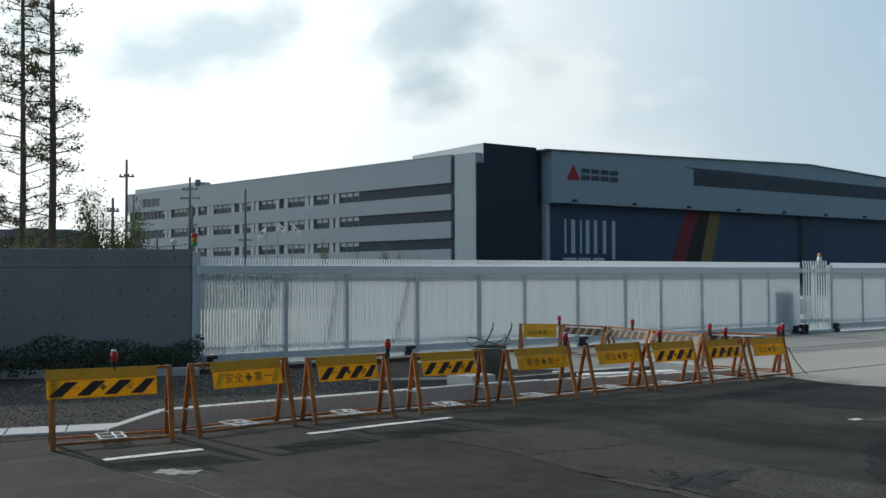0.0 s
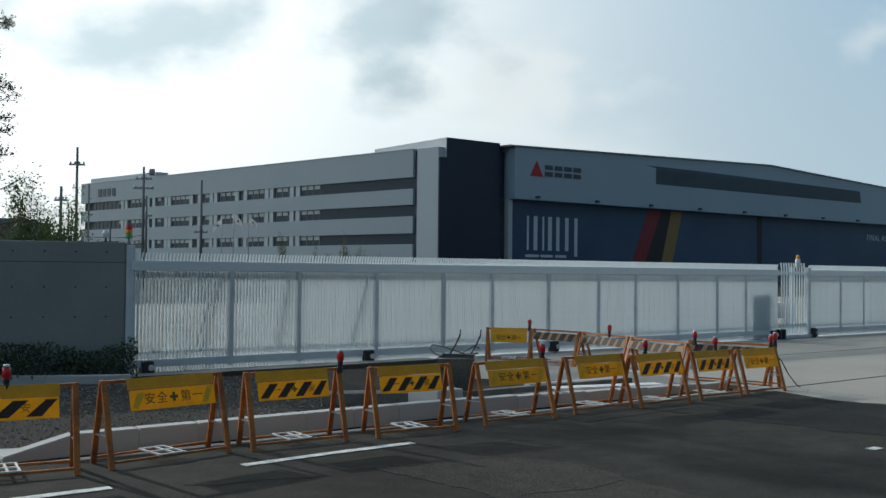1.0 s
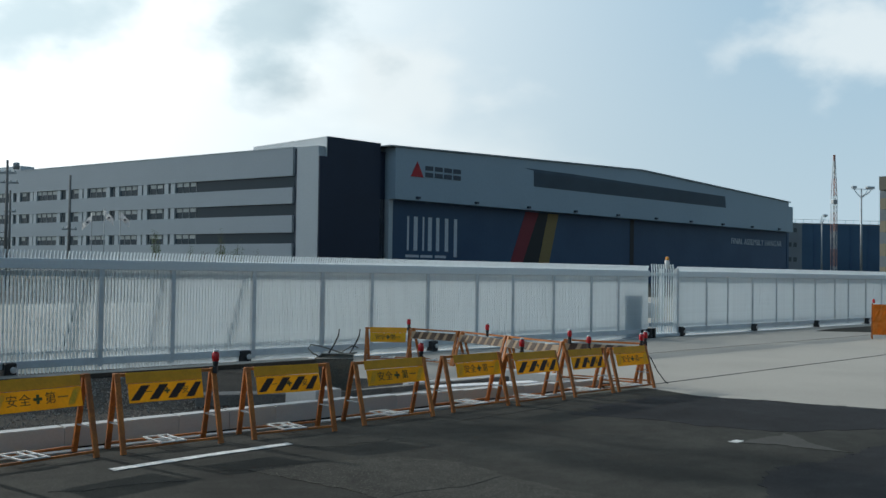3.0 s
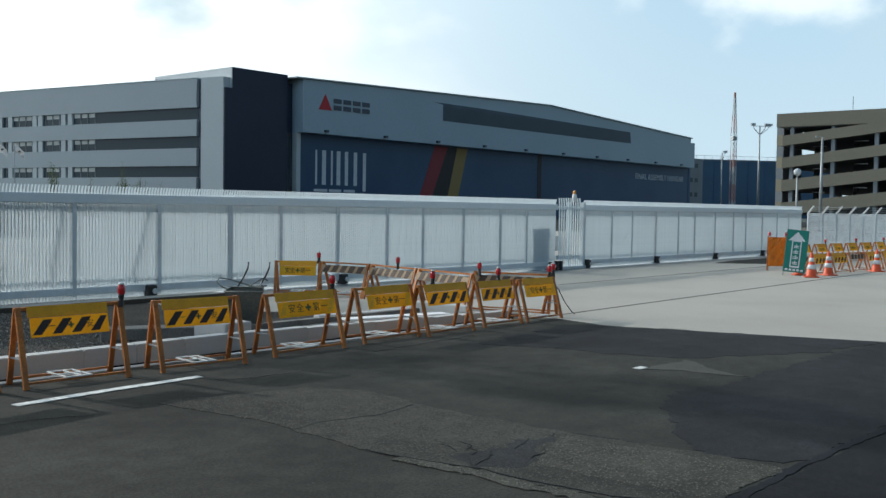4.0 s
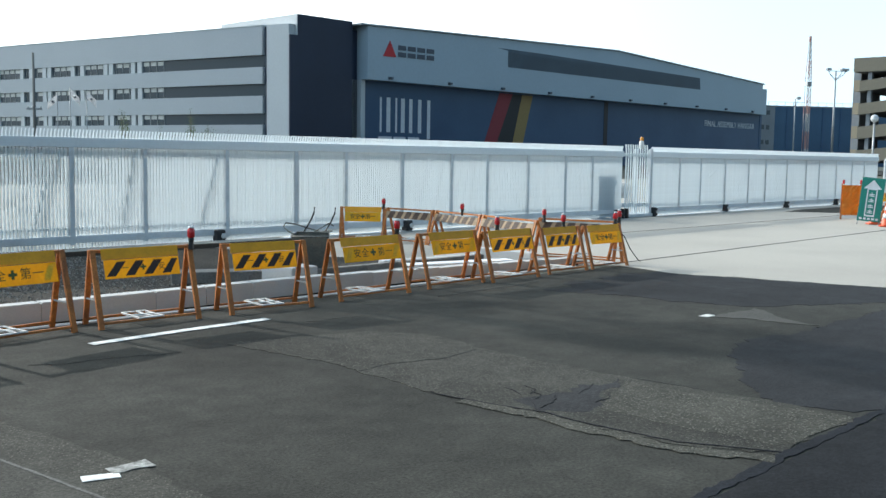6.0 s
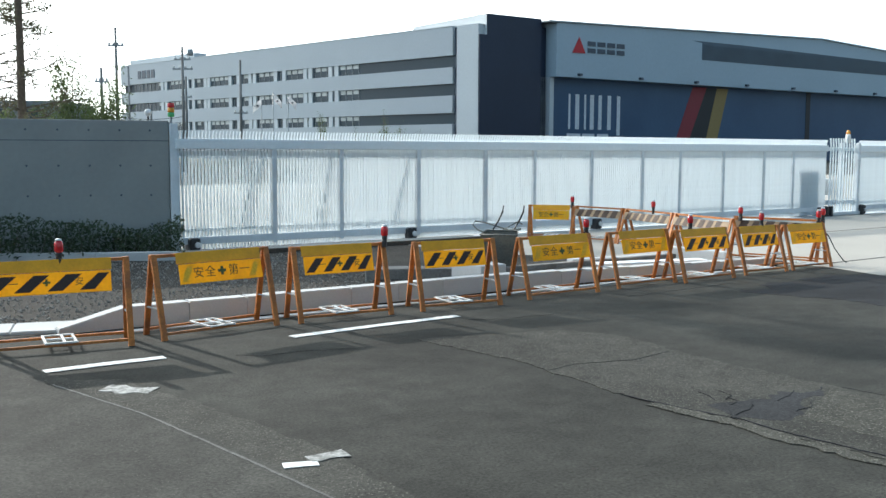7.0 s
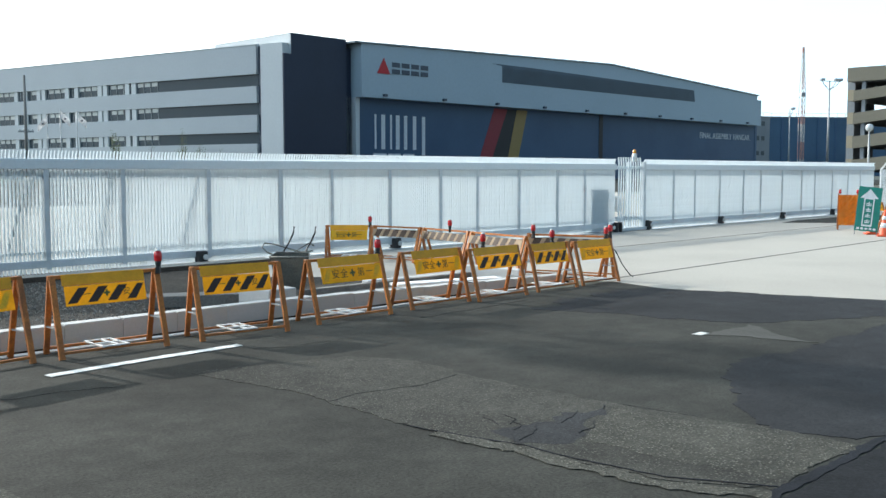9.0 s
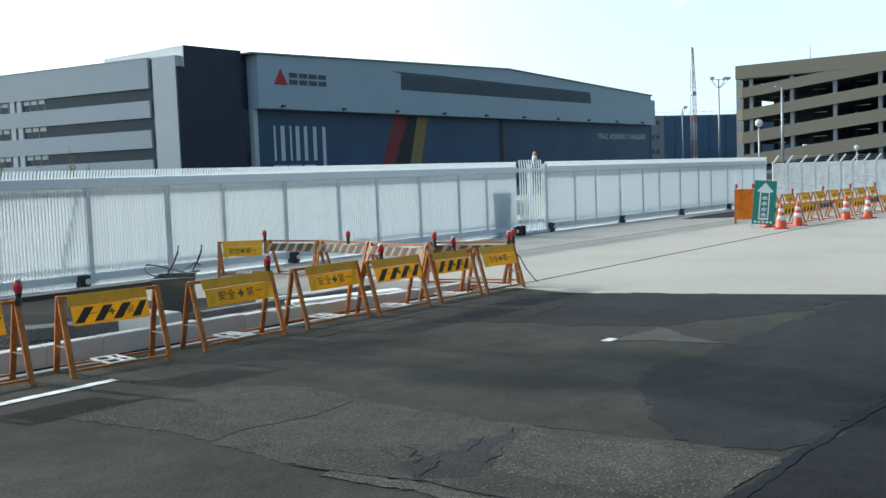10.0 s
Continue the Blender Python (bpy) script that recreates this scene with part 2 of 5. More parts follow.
M["green_ink"] = material("green_ink", (0.06, 0.10, 0.02), 0.55, var=0.15, scale=8, bump=0.03)
M["white_plastic"] = material("white_plastic", (0.70, 0.71, 0.70), 0.5, var=0.08, scale=4, fine=40, bump=0.05, dirt=(0.4, 0.38, 0.34), dirt_amt=0.5)
M["panel_grey"] = material("panel_grey", (0.41, 0.455, 0.49), 0.5, var=0.03, scale=0.12, fine=3, bump=0, dirt=(0.36, 0.40, 0.435), dirt_amt=0.5)
M["panel_light"] = material("panel_light", (0.55, 0.59, 0.61), 0.5, var=0.03, scale=0.15, fine=3, bump=0, dirt=(0.48, 0.52, 0.54), dirt_amt=0.4)
M["panel_blue"] = material("panel_blue", (0.39, 0.485, 0.555), 0.45, var=0.03, scale=0.08, fine=2, bump=0, dirt=(0.345, 0.435, 0.50), dirt_amt=0.5)
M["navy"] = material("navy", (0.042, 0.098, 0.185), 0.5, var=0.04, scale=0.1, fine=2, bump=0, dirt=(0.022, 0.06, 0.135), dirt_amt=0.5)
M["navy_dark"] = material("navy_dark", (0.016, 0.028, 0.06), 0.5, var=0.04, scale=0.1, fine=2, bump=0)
M["louvre_blue"] = material("louvre_blue", (0.075, 0.115, 0.155), 0.5, var=0.05, scale=0.3, fine=4, bump=0)
M["roof_metal"] = material("roof_metal", (0.27, 0.31, 0.34), 0.4, metal=0.2, var=0.03, scale=0.1, fine=2, bump=0)
M["asphalt_pale"] = material("asphalt_pale", (0.045, 0.044, 0.037), 0.95, var=0.4, scale=3, fine=60, bump=0.4)
M["window_frame"] = material("window_frame", (0.30, 0.33, 0.35), 0.4, metal=0.3, var=0.04, scale=1, bump=0)
M["blind"] = material("blind", (0.62, 0.64, 0.62), 0.6, var=0.05, scale=1, bump=0)
M["room_dark"] = material("room_dark", (0.035, 0.042, 0.05), 0.8, var=0.1, scale=0.5, bump=0)
M["sign_white"] = material("sign_white", (0.72, 0.76, 0.80), 0.5, var=0.04, bump=0)
M["sign_dark"] = material("sign_dark", (0.07, 0.09, 0.12), 0.5, var=0.04, bump=0)
M["sign_red"] = material("sign_red", (0.55, 0.02, 0.03), 0.5, var=0.05, bump=0)
M["stripe_red"] = material("stripe_red", (0.26, 0.02, 0.035), 0.5, var=0.05, bump=0)
M["stripe_gold"] = material("stripe_gold", (0.32, 0.22, 0.07), 0.5, var=0.05, bump=0)
M["stripe_black"] = material("stripe_black", (0.012, 0.014, 0.018), 0.5, var=0.05, bump=0)
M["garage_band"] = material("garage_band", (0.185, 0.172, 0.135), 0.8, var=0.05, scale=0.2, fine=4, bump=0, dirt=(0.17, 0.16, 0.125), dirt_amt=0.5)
# same olive brown, lightened: sunlight on the end is put into the colour
M["garage_side_sunlit"] = material("garage_side_sunlit", (0.33, 0.29, 0.21), 0.8, var=0.05, scale=0.2, fine=4, bump=0)
# dark tone that puts the shade between the decks into the colour
M["garage_inside_shaded"] = material("garage_inside_shaded", (0.11, 0.12, 0.13), 0.9, var=0.1, scale=0.4, bump=0)
M["pole_steel"] = material("pole_steel", (0.36, 0.38, 0.39), 0.5, metal=0.5, var=0.06, scale=2, bump=0.02)
M["pole_concrete"] = material("pole_concrete", (0.21, 0.205, 0.195), 0.9, var=0.08, scale=1, bump=0.05)
M["bark"] = material("bark", (0.11, 0.085, 0.065), 0.95, var=0.4, scale=3, fine=25, bump=0.8)
M["far_blue"] = material("far_blue", (0.05, 0.11, 0.19), 0.6, var=0.06, scale=0.1, fine=2, bump=0)
M["far_grey"] = material("far_grey", (0.22, 0.25, 0.28), 0.7, var=0.06, scale=0.1, fine=2, bump=0)
M["sign_green"] = material("sign_green", (0.01, 0.20, 0.15), 0.5, var=0.06, scale=4, bump=0.02)
M["cone_orange"] = material("cone_orange", (0.75, 0.10, 0.03), 0.5, var=0.08, scale=6, bump=0.05, dirt=(0.4, 0.08, 0.03), dirt_amt=0.4)
M["orange_sheet"] = material("orange_sheet", (0.75, 0.27, 0.02), 0.5, var=0.1, scale=6, bump=0.1)
M["barrow_steel"] = material("barrow_steel", (0.16, 0.165, 0.15), 0.6, metal=0.3, var=0.2, scale=6, fine=40, bump=0.15, dirt=(0.25, 0.22, 0.18), dirt_amt=0.5)
M["rubber"] = material("rubber", (0.025, 0.025, 0.025), 0.85, var=0.2, bump=0.1)
M["crane_pale"] = material("crane_pale", (0.5, 0.5, 0.48), 0.6, var=0.05, bump=0)
M["crane_red"] = material("crane_red", (0.42, 0.24, 0.20), 0.6, var=0.05, bump=0)
M["timber"] = material("timber", (0.085, 0.065, 0.048), 0.85, var=0.3, scale=6, fine=30, bump=0.3)
M["worn_paint"] = material("worn_paint", (0.34, 0.34, 0.32), 0.85, var=0.35, scale=16, fine=60, bump=0.3, dirt=(0.05, 0.05, 0.044), dirt_amt=1.0)
M["cloth_white"] = material("cloth_white", (0.75, 0.76, 0.77), 0.8, var=0.05, scale=2, bump=0.05)


def leaf_material(name, color, tip, trans=0.35):
    m = material(name, color, 0.6, var=0.3, scale=1.5, fine=8, bump=0, dirt=tip, dirt_amt=0.8)
    nt = m.node_tree
    b = nt.nodes["Principled BSDF"]
    tr = nt.nodes.new("ShaderNodeBsdfTranslucent")
    tr.inputs["Color"].default_value = (*[min(1, c * 1.8) for c in color], 1)
    mx = nt.nodes.new("ShaderNodeMixShader")
    mx.inputs[0].default_value = trans
    nt.links.new(b.outputs[0], mx.inputs[1])
    nt.links.new(tr.outputs[0], mx.inputs[2])
    nt.links.new(mx.outputs[0], nt.nodes["Material Output"].inputs["Surface"])
    return m


M["leaf"] = leaf_material("leaf", (0.075, 0.105, 0.04), (0.13, 0.15, 0.055))
M["hedge_leaf"] = leaf_material("hedge_leaf", (0.03, 0.05, 0.02), (0.055, 0.08, 0.03), 0.2)
M["needle"] = leaf_material("needle", (0.075, 0.075, 0.04), (0.10, 0.085, 0.045), 0.25)


def glass_material(name, color, rough=0.08, spec=0.7):
    m = bpy.data.materials.new(name)
    m.use_nodes = True
    b = m.node_tree.nodes["Principled BSDF"]
    b.inputs["Base Color"].default_value = (*color, 1)
    b.inputs["Roughness"].default_value = rough
    b.inputs["Specular IOR Level"].default_value = spec
    return m


def thin_sheet(name, share):
    """Sunlight glows through the thin plastic sheet."""
    nt = M[name].node_tree
    b = nt.nodes["Principled BSDF"]
    tr = nt.nodes.new("ShaderNodeBsdfTranslucent")
    nt.links.new(b.inputs["Base Color"].links[0].from_socket, tr.inputs["Color"])
    mx = nt.nodes.new("ShaderNodeMixShader")
    mx.inputs[0].default_value = share
    nt.links.new(b.outputs[0], mx.inputs[1])
    nt.links.new(tr.outputs[0], mx.inputs[2])
    nt.links.new(mx.outputs[0], nt.nodes["Material Output"].inputs["Surface"])


thin_sheet("yellow_board", 0.5)
M["window_glass"] = glass_material("window_glass", (0.035, 0.058, 0.075), 0.3, 0.2)
M["red_lens"] = glass_material("red_lens", (0.55, 0.015, 0.02), 0.2)
M["amber_lens"] = glass_material("amber_lens", (0.7, 0.28, 0.02), 0.2)
M["green_lens"] = glass_material("green_lens", (0.05, 0.35, 0.1), 0.2)
M["globe"] = glass_material("globe", (0.5, 0.53, 0.55), 0.1)


# ---- shape helpers ----
def add_box(bm, x0, x1, y0, y1, z0, z1, m=None):
    vs = [bm.verts.new((x, y, z)) for z in (z0, z1) for y in (y0, y1) for x in (x0, x1)]
    if m is not None:
        for v in vs:
            v.co = m @ v.co
    for f in ((0, 2, 3, 1), (4, 5, 7, 6), (0, 1, 5, 4), (1, 3, 7, 5), (3, 2, 6, 7), (2, 0, 4, 6)):
        bm.faces.new([vs[i] for i in f])
    return vs


def box(x0, x1, y0, y1, z0, z1, bevel=0.0, m=None):
    bm = bmesh.new()
    add_box(bm, x0, x1, y0, y1, z0, z1, m)
    if bevel:
        bmesh.ops.bevel(bm, geom=bm.edges[:], offset=bevel, segments=2, affect="EDGES", profile=0.5)
    return bm


def bar(p, q, w, d=None, bm=None):
    """A square or flat bar from p to q."""
    p, q = Vector(p), Vector(q)
    d = d or w
    way = q - p
    turn = way.to_track_quat("Z", "Y").to_matrix().to_4x4()
    m = Matrix.Translation(p) @ turn
    own = bm or bmesh.new()
    add_box(own, -w / 2, w / 2, -d / 2, d / 2, 0, way.length, m)
    return own


def tube(points, r0, r1=None, seg=8, bm=None):
    """A round, tapered tube along points."""
    own = bm or bmesh.new()
    r1 = r0 if r1 is None else r1
    pts = [Vector(p) for p in points]
    rings = []
    for i, p in enumerate(pts):
        way = (pts[min(i + 1, len(pts) - 1)] - pts[max(i - 1, 0)]).normalized()
        side = way.orthogonal().normalized() if abs(way.z) > 0.95 else way.cross(Vector((0, 0, 1))).normalized()
        up = side.cross(way)
        r = r0 + (r1 - r0) * i / max(1, len(pts) - 1)
        rings.append([own.verts.new(p + r * (math.cos(a) * side + math.sin(a) * up)) for a in [2 * math.pi * k / seg for k in range(seg)]])
    for a, b in zip(rings, rings[1:]):
        for k in range(seg):
            own.faces.new((a[k], a[(k + 1) % seg], b[(k + 1) % seg], b[k])).smooth = True
    own.faces.new(rings[0][::-1])
    own.faces.new(rings[-1])
    return own


def lathe(profile, seg=20, bm=None):
    """A turned shape from (radius, height) pairs."""
    own = bm or bmesh.new()
    rings = [[own.verts.new((max(r, 1e-4) * math.cos(2 * math.pi * k / seg), max(r, 1e-4) * math.sin(2 * math.pi * k / seg), z)) for k in range(seg)] for r, z in profile]
    for a, b in zip(rings, rings[1:]):
        for k in range(seg):
            own.faces.new((a[k], a[(k + 1) % seg], b[(k + 1) % seg], b[k])).smooth = True
    own.faces.new(rings[0][::-1])
    own.faces.new(rings[-1])
    return own


def prism(outline, y0, y1, bm=None):
    """An outline in x and z, drawn out from y0 to y1."""
    own = bm or bmesh.new()
    a = [own.verts.new((x, y0, z)) for x, z in outline]
    b = [own.verts.new((x, y1, z)) for x, z in outline]
    n = len(outline)
    own.faces.new(a)
    own.faces.new(b[::-1])
    for k in range(n):
        own.faces.new((a[k], b[k], b[(k + 1) % n], a[(k + 1) % n]))
    bmesh.ops.recalc_face_normals(own, faces=own.faces[:])
    return own


def slab(outline, z0, z1):
    """An outline in x and y, drawn up from z0 to z1."""
    own = bmesh.new()
    a = [own.verts.new((x, y, z0)) for x, y in outline]
    b = [own.verts.new((x, y, z1)) for x, y in outline]
    n = len(outline)
    own.faces.new(a[::-1])
    own.faces.new(b)
    for k in range(n):
        own.faces.new((a[k], a[(k + 1) % n], b[(k + 1) % n], b[k]))
    bmesh.ops.recalc_face_normals(own, faces=own.faces[:])
    return own


def mesh_of(bm, name, mat):
    me = bpy.data.meshes.new(name)
    bm.to_mesh(me)
    bm.free()
    me.materials.append(M[mat])
    return me


def part(name, bm, mat, parent=None, label="", at=None):
    """One mesh object under a thing or a part; bm is a bmesh or a ready mesh."""
    me = bm if isinstance(bm, bpy.types.Mesh) else mesh_of(bm, name, mat)
    ob = new(name, me)
    if parent is not None:
        ob.parent = parent
    if at is not None:
        ob.matrix_basis = at
    if label:
        tagged(ob, label=label)
    return ob


def thing(name, m, label, category, group="", kind=""):
    ob = new(name)
    ob.empty_display_size = 0.1
    ob.matrix_basis = m
    return tagged(ob, label, category, group, kind)


def piece(name, bm, mat, label, category, m=None, group="", kind=""):
    """A thing that is a single mesh."""
    ob = part(name, bm, mat, None, "", m)
    return tagged(ob, label, category, group, kind)


def letters(body, size, depth, mat, align="CENTER"):
    """Writing as a mesh that stands in the x-z plane and faces -y."""
    cu = bpy.data.curves.new("letters", "FONT")
    cu.body, cu.size, cu.extrude, cu.align_x, cu.align_y = body, size, depth / 2, align, "CENTER"
    ob = bpy.data.objects.new("letters", cu)
    scene.collection.objects.link(ob)
    bpy.context.view_layer.update()
    me = bpy.data.meshes.new_from_object(ob.evaluated_get(bpy.context.evaluated_depsgraph_get()))
    bpy.data.objects.remove(ob)
    me.transform(Matrix.Rotation(radians(90), 4, "X"))
    me.materials.clear()
    me.materials.append(M[mat])
    return me


def along(x, y, dx, dy, z=0.0):
    """A pose at (x, y, z) with its x axis along (dx, dy)."""
    return pose(x, y, z, 0, 0, math.degrees(math.atan2(dy, dx)))


HANGAR = along(7.975, 149.95, 0.829, 0.560)     # x along the hangar's doors, y into the building
OFFICE = along(7.975, 149.95, -0.6986, 0.7155)  # x along the office front, y towards the road
GATE = along(-4.07, 15.99, 0.8346, 0.5509)     # x along the gate, y into the yard


def on_row(u, v):
    """A place u metres along the gate and v metres behind it."""
    p = GATE @ Vector((u, v, 0))
    return p.x, p.y


# ---- ground ----
piece("ground", box(-2500, 2500, -1500, 3500, -0.30, -0.02), "grass_far", "flat open ground of the airfield out to the horizon", "ground", kind="structure")


def quad(corners, z0, z1):
    return slab(corners, z0, z1)


piece("road", quad([(-60, -40), (60, -70), (60, -27), (6.3, 13.2), (5.9, 14.3), (-3.4, 8.95), (-60, -28)], -0.2, 0.0), "asphalt",
      "dark grey worn asphalt road with patches", "road", kind="structure")
# the paler yard of concrete between the road and the gate, and behind it
piece("pavement", quad([(6.3, 13.2), (60, -27), (110, 60), (60, 59), on_row(34, 0.4), on_row(4, 0.4), on_row(4, -2.6), (5.9, 14.3)], -0.2, 0.003), "concrete_slab",
      "pale sunlit concrete apron in front of the gate", "pavement", kind="structure")
piece("yard_pavement", quad([on_row(-40, 0.4), on_row(60, 0.4), on_row(60, 30), on_row(-40, 30)], -0.2, 0.003), "concrete_slab",
      "pale concrete yard behind the sliding gate", "pavement", kind="structure")
piece("yard_road", quad([on_row(-90, 30), on_row(190, 30), on_row(190, 125), on_row(-90, 125)], -0.2, 0.002), "asphalt",
      "dark asphalt of the airfield yard behind the gate", "road", kind="structure")
piece("gravel_bed", quad([(-3.4, 8.95), (5.9, 14.9), on_row(4, -2.6), on_row(4, 0.4), on_row(-40, 0.4), (-60, -28)], -0.2, 0.004), "gravel",
      "grey gravel bed between the kerb and the gate", "ground", kind="structure")

# ---- hangar ----
def build_hangar():
    h = thing("hangar", HANGAR, "long grey and navy aircraft hangar with closed sliding doors", "hangar")
    L = 154.0
    part("wall", box(12.3, L, 0.6, 70, 0, 13.5), "panel_grey", h)
    bm = prism([(14.0, 13.5), (14.0, 21.85), (83.5, 23.85), (L - 3.6, 21.1), (L - 3.6, 13.5)], -2.0, 68)
    part("upper_wall", bm, "panel_blue", h, "grey blue metal cladding over the hangar doors")
    roof = prism([(12.4, 21.86), (12.4, 22.1), (83.5, 24.1), (L - 3.0, 21.35), (L - 3.0, 21.11), (83.5, 23.86)], -2.3, 69)
    part("roof", roof, "roof_metal", h, "low-pitched grey metal roof")
    part("side_wall", box(L - 3.6, L - 0.4, -1.6, 69, 13.5, 20.1), "panel_blue", h)
    part("side_wall", box(L - 0.2, L + 0.9, 0.1, 69, 0, 13.5), "navy", h)
    part("louvre", prism([(45.6, 21.2), (48.4, 20.9), (48.4, 17.95), (118.5, 17.95), (118.0, 20.6), (60, 21.2)], -2.04, -1.9), "louvre_blue", h, "long dark band of louvres")
    for k in range(12):
        part("louvre_blade", box(48.5, 118, -2.10, -2.04, 18.1 + k * 0.22, 18.17 + k * 0.22), "louvre_blue", h)
    part("door", box(14.9, 83.0, 0.0, 0.5, 0, 13.55), "navy", h, "navy blue sliding hangar door")
    part("door", box(83.6, L - 0.2, 0.2, 0.6, 0, 13.55), "navy", h, "navy blue sliding hangar door")
    part("door_gap", box(82.3, 83.7, -0.06, 0.3, 0, 13.55), "stripe_black", h)
    part("door_jamb", box(14.0, 14.85, -0.5, 0.5, 0, 13.5), "panel_light", h)
    for k in range(10):
        u = 18.5 + k * 14
        part("flood_lamp", box(u, u + 0.7, -2.55, -2.0, 13.75, 14.15, 0.05), "sign_dark", h)
    part("stripe", prism([(48.5, 13.3), (52.3, 13.3), (46.2, 0.3), (42.8, 0.3)], -0.02, 0.02), "stripe_red", h, "dark red slanting stripe")
    part("stripe", prism([(52.3, 13.3), (55.1, 13.3), (51.4, 0.3), (46.2, 0.3)], -0.02, 0.02), "stripe_black", h, "black slanting stripe")
    part("stripe", prism([(55.1, 13.3), (58.3, 13.3), (54.5, 0.3), (51.4, 0.3)], -0.03, 0.02), "stripe_gold", h, "dull gold slanting stripe")
    # wall sign and door sign: plain shapes only
    part("sign_mark", prism([(17.3, 17.4), (18.75, 19.95), (20.15, 17.4)], -2.1, -2.02), "sign_red", h, "plain red shape of a wall sign")
    for k in range(4):
        x = 20.6 + k * 2.2
        bm = bmesh.new()
        for j in range(2):
            add_box(bm, x, x + 1.75, -2.1, -2.02, 17.55 + j * 1.1, 18.3 + j * 1.1)
        part("sign_bar", bm, "sign_dark", h, "dark bars of a wall sign")
    for x, w, z0 in ((18.5, 0.4, 5.3), (20.0, 0.85, 5.3), (22.0, 0.4, 5.3), (23.3, 0.85, 5.3), (25.2, 0.75, 5.3), (27.3, 0.8, 5.3), (29.5, 0.75, 4.4)):
        part("sign_bar", box(x, x + w, -0.05, -0.01, z0, 11.0), "sign_white", h, "slim white upright bar of the door sign")
    for k in range(3):
        part("sign_bar", box(18.2 + k * 3.4, 21.2 + k * 3.2, -0.05, -0.01, 4.15, 4.6), "sign_white", h, "pale bar of small writing")
    t = letters("FINAL ASSEMBLY HANGAR", 2.0, 0.05, "sign_white")
    w = max(v.co.x for v in t.vertices) - min(v.co.x for v in t.vertices)
    t.transform(Matrix.Diagonal((25.8 / w, 1, 1, 1)))
    part("lettering", t, "sign_white", h, "pale lettering on the navy door", Matrix.Translation((137.9, 0.15, 10.3)))


build_hangar()


# ---- office ----
def build_office():
    o = thing("office_building", OFFICE, "five-storey pale grey office block with long window bands", "building")
    D = -24.0
    part("end_wall", box(0.0, 4.5, D, 0.0, 0, 20.9), "panel_light", o)
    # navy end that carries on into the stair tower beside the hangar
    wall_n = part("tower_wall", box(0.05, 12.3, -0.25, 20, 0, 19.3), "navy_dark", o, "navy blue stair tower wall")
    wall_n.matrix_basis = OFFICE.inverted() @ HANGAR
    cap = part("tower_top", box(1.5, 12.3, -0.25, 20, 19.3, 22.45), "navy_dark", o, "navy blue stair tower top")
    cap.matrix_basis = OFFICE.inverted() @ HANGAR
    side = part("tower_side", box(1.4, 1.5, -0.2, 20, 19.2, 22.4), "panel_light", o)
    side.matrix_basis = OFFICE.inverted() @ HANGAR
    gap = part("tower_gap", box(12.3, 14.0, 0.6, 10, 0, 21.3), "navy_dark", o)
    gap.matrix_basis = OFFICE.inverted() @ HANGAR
    part("slit", box(4.5, 5.4, D, -0.5, 0, 20.7), "sign_dark", o)
    part("core", box(5.4, 112.7, D, -1.0, 0, 20.7), "room_dark", o)
    bands = [(16.5, 20.9), (12.15, 14.68), (7.62, 10.32), (3.2, 5.9), (0.0, 1.5)]
    for z0, z1 in bands:
        part("wall_band", box(5.4, 112.7, -1.0, 0.0, z0, z1), "panel_grey", o, "pale grey wall band between windows")
    part("coping", box(5.4, 112.9, -1.2, 0.08, 20.9, 21.02), "panel_light", o)
    part("end_slit", box(108.6, 109.4, -0.02, 0.03, 0, 20.8), "sign_dark", o)
    part("roof", box(0, 112.7, D, -1.0, 20.7, 20.85), "roof_metal", o)
    part("plant_room", box(84, 112, -5, -2.0, 20.85, 22.3), "panel_light", o)
    piers = [(94.6, 92.4), (84.2, 81.2), (77.2, 75.2), (68.0, 64.4), (61.0, 58.8), (52.6, 49.2), (43.4, 41.2), (36.1, 33.7)]
    for z0, z1 in ((14.68, 16.5), (10.32, 12.15), (5.9, 7.62), (1.5, 3.2)):
        part("glass", box(5.4, 108.6, -0.55, -0.45, z0, z1), "window_glass", o, "dark band of window glass")
        for a, b in piers:
            for p0, p1 in ((b - 0.2, b + 0.9), (a - 0.9, a + 0.2)):
                part("pier", box(p0, p1, -0.5, -0.12, z0, z1), "panel_light", o)
        x = 28.4
        while x < 95:
            inside = any(b - 1.2 < x < a + 0.3 for a, b in piers)
            if not inside:
                part("blind", box(x, x + 1.35, -0.44, -0.40, z1 - 0.75, z1 - 0.08), "blind", o)
            x += 1.75
        for k in range(46):
            part("mullion", box(28.2 + k * 1.74, 28.28 + k * 1.74, -0.45, -0.36, z0, z1), "window_frame", o)
    for k in range(4):
        part("sign_bar", box(97.2 + k * 2.0, 98.6 + k * 2.0, 0.0, 0.1, 17.6, 19.4), "sign_dark", o, "dark bars of a wall sign")


build_office()


# ---- sliding gates ----
def pale_mesh():
    bm = bmesh.new()
    w, d = 0.007, 0.09
    # flat blade, straight up to the rail, leaning out at its tip
    prof = [(0.04, 0.0), (1.80, 0.0), (1.91, -0.02), (1.985, -0.05)]
    rings = []
    for z, y in prof:
        dd = d if z < 1.88 else d * 0.6
        rings.append([bm.verts.new((x, y + s, z)) for x, s in ((-w / 2, -dd / 2), (w / 2, -dd / 2), (w / 2, dd / 2), (-w / 2, dd / 2))])
    for a, b in zip(rings, rings[1:]):
        for k in range(4):
            bm.faces.new((a[k], a[(k + 1) % 4], b[(k + 1) % 4], b[k]))
    bm.faces.new(rings[0][::-1])
    bm.faces.new(rings[-1])
    return mesh_of(bm, "pale", "gate_white")


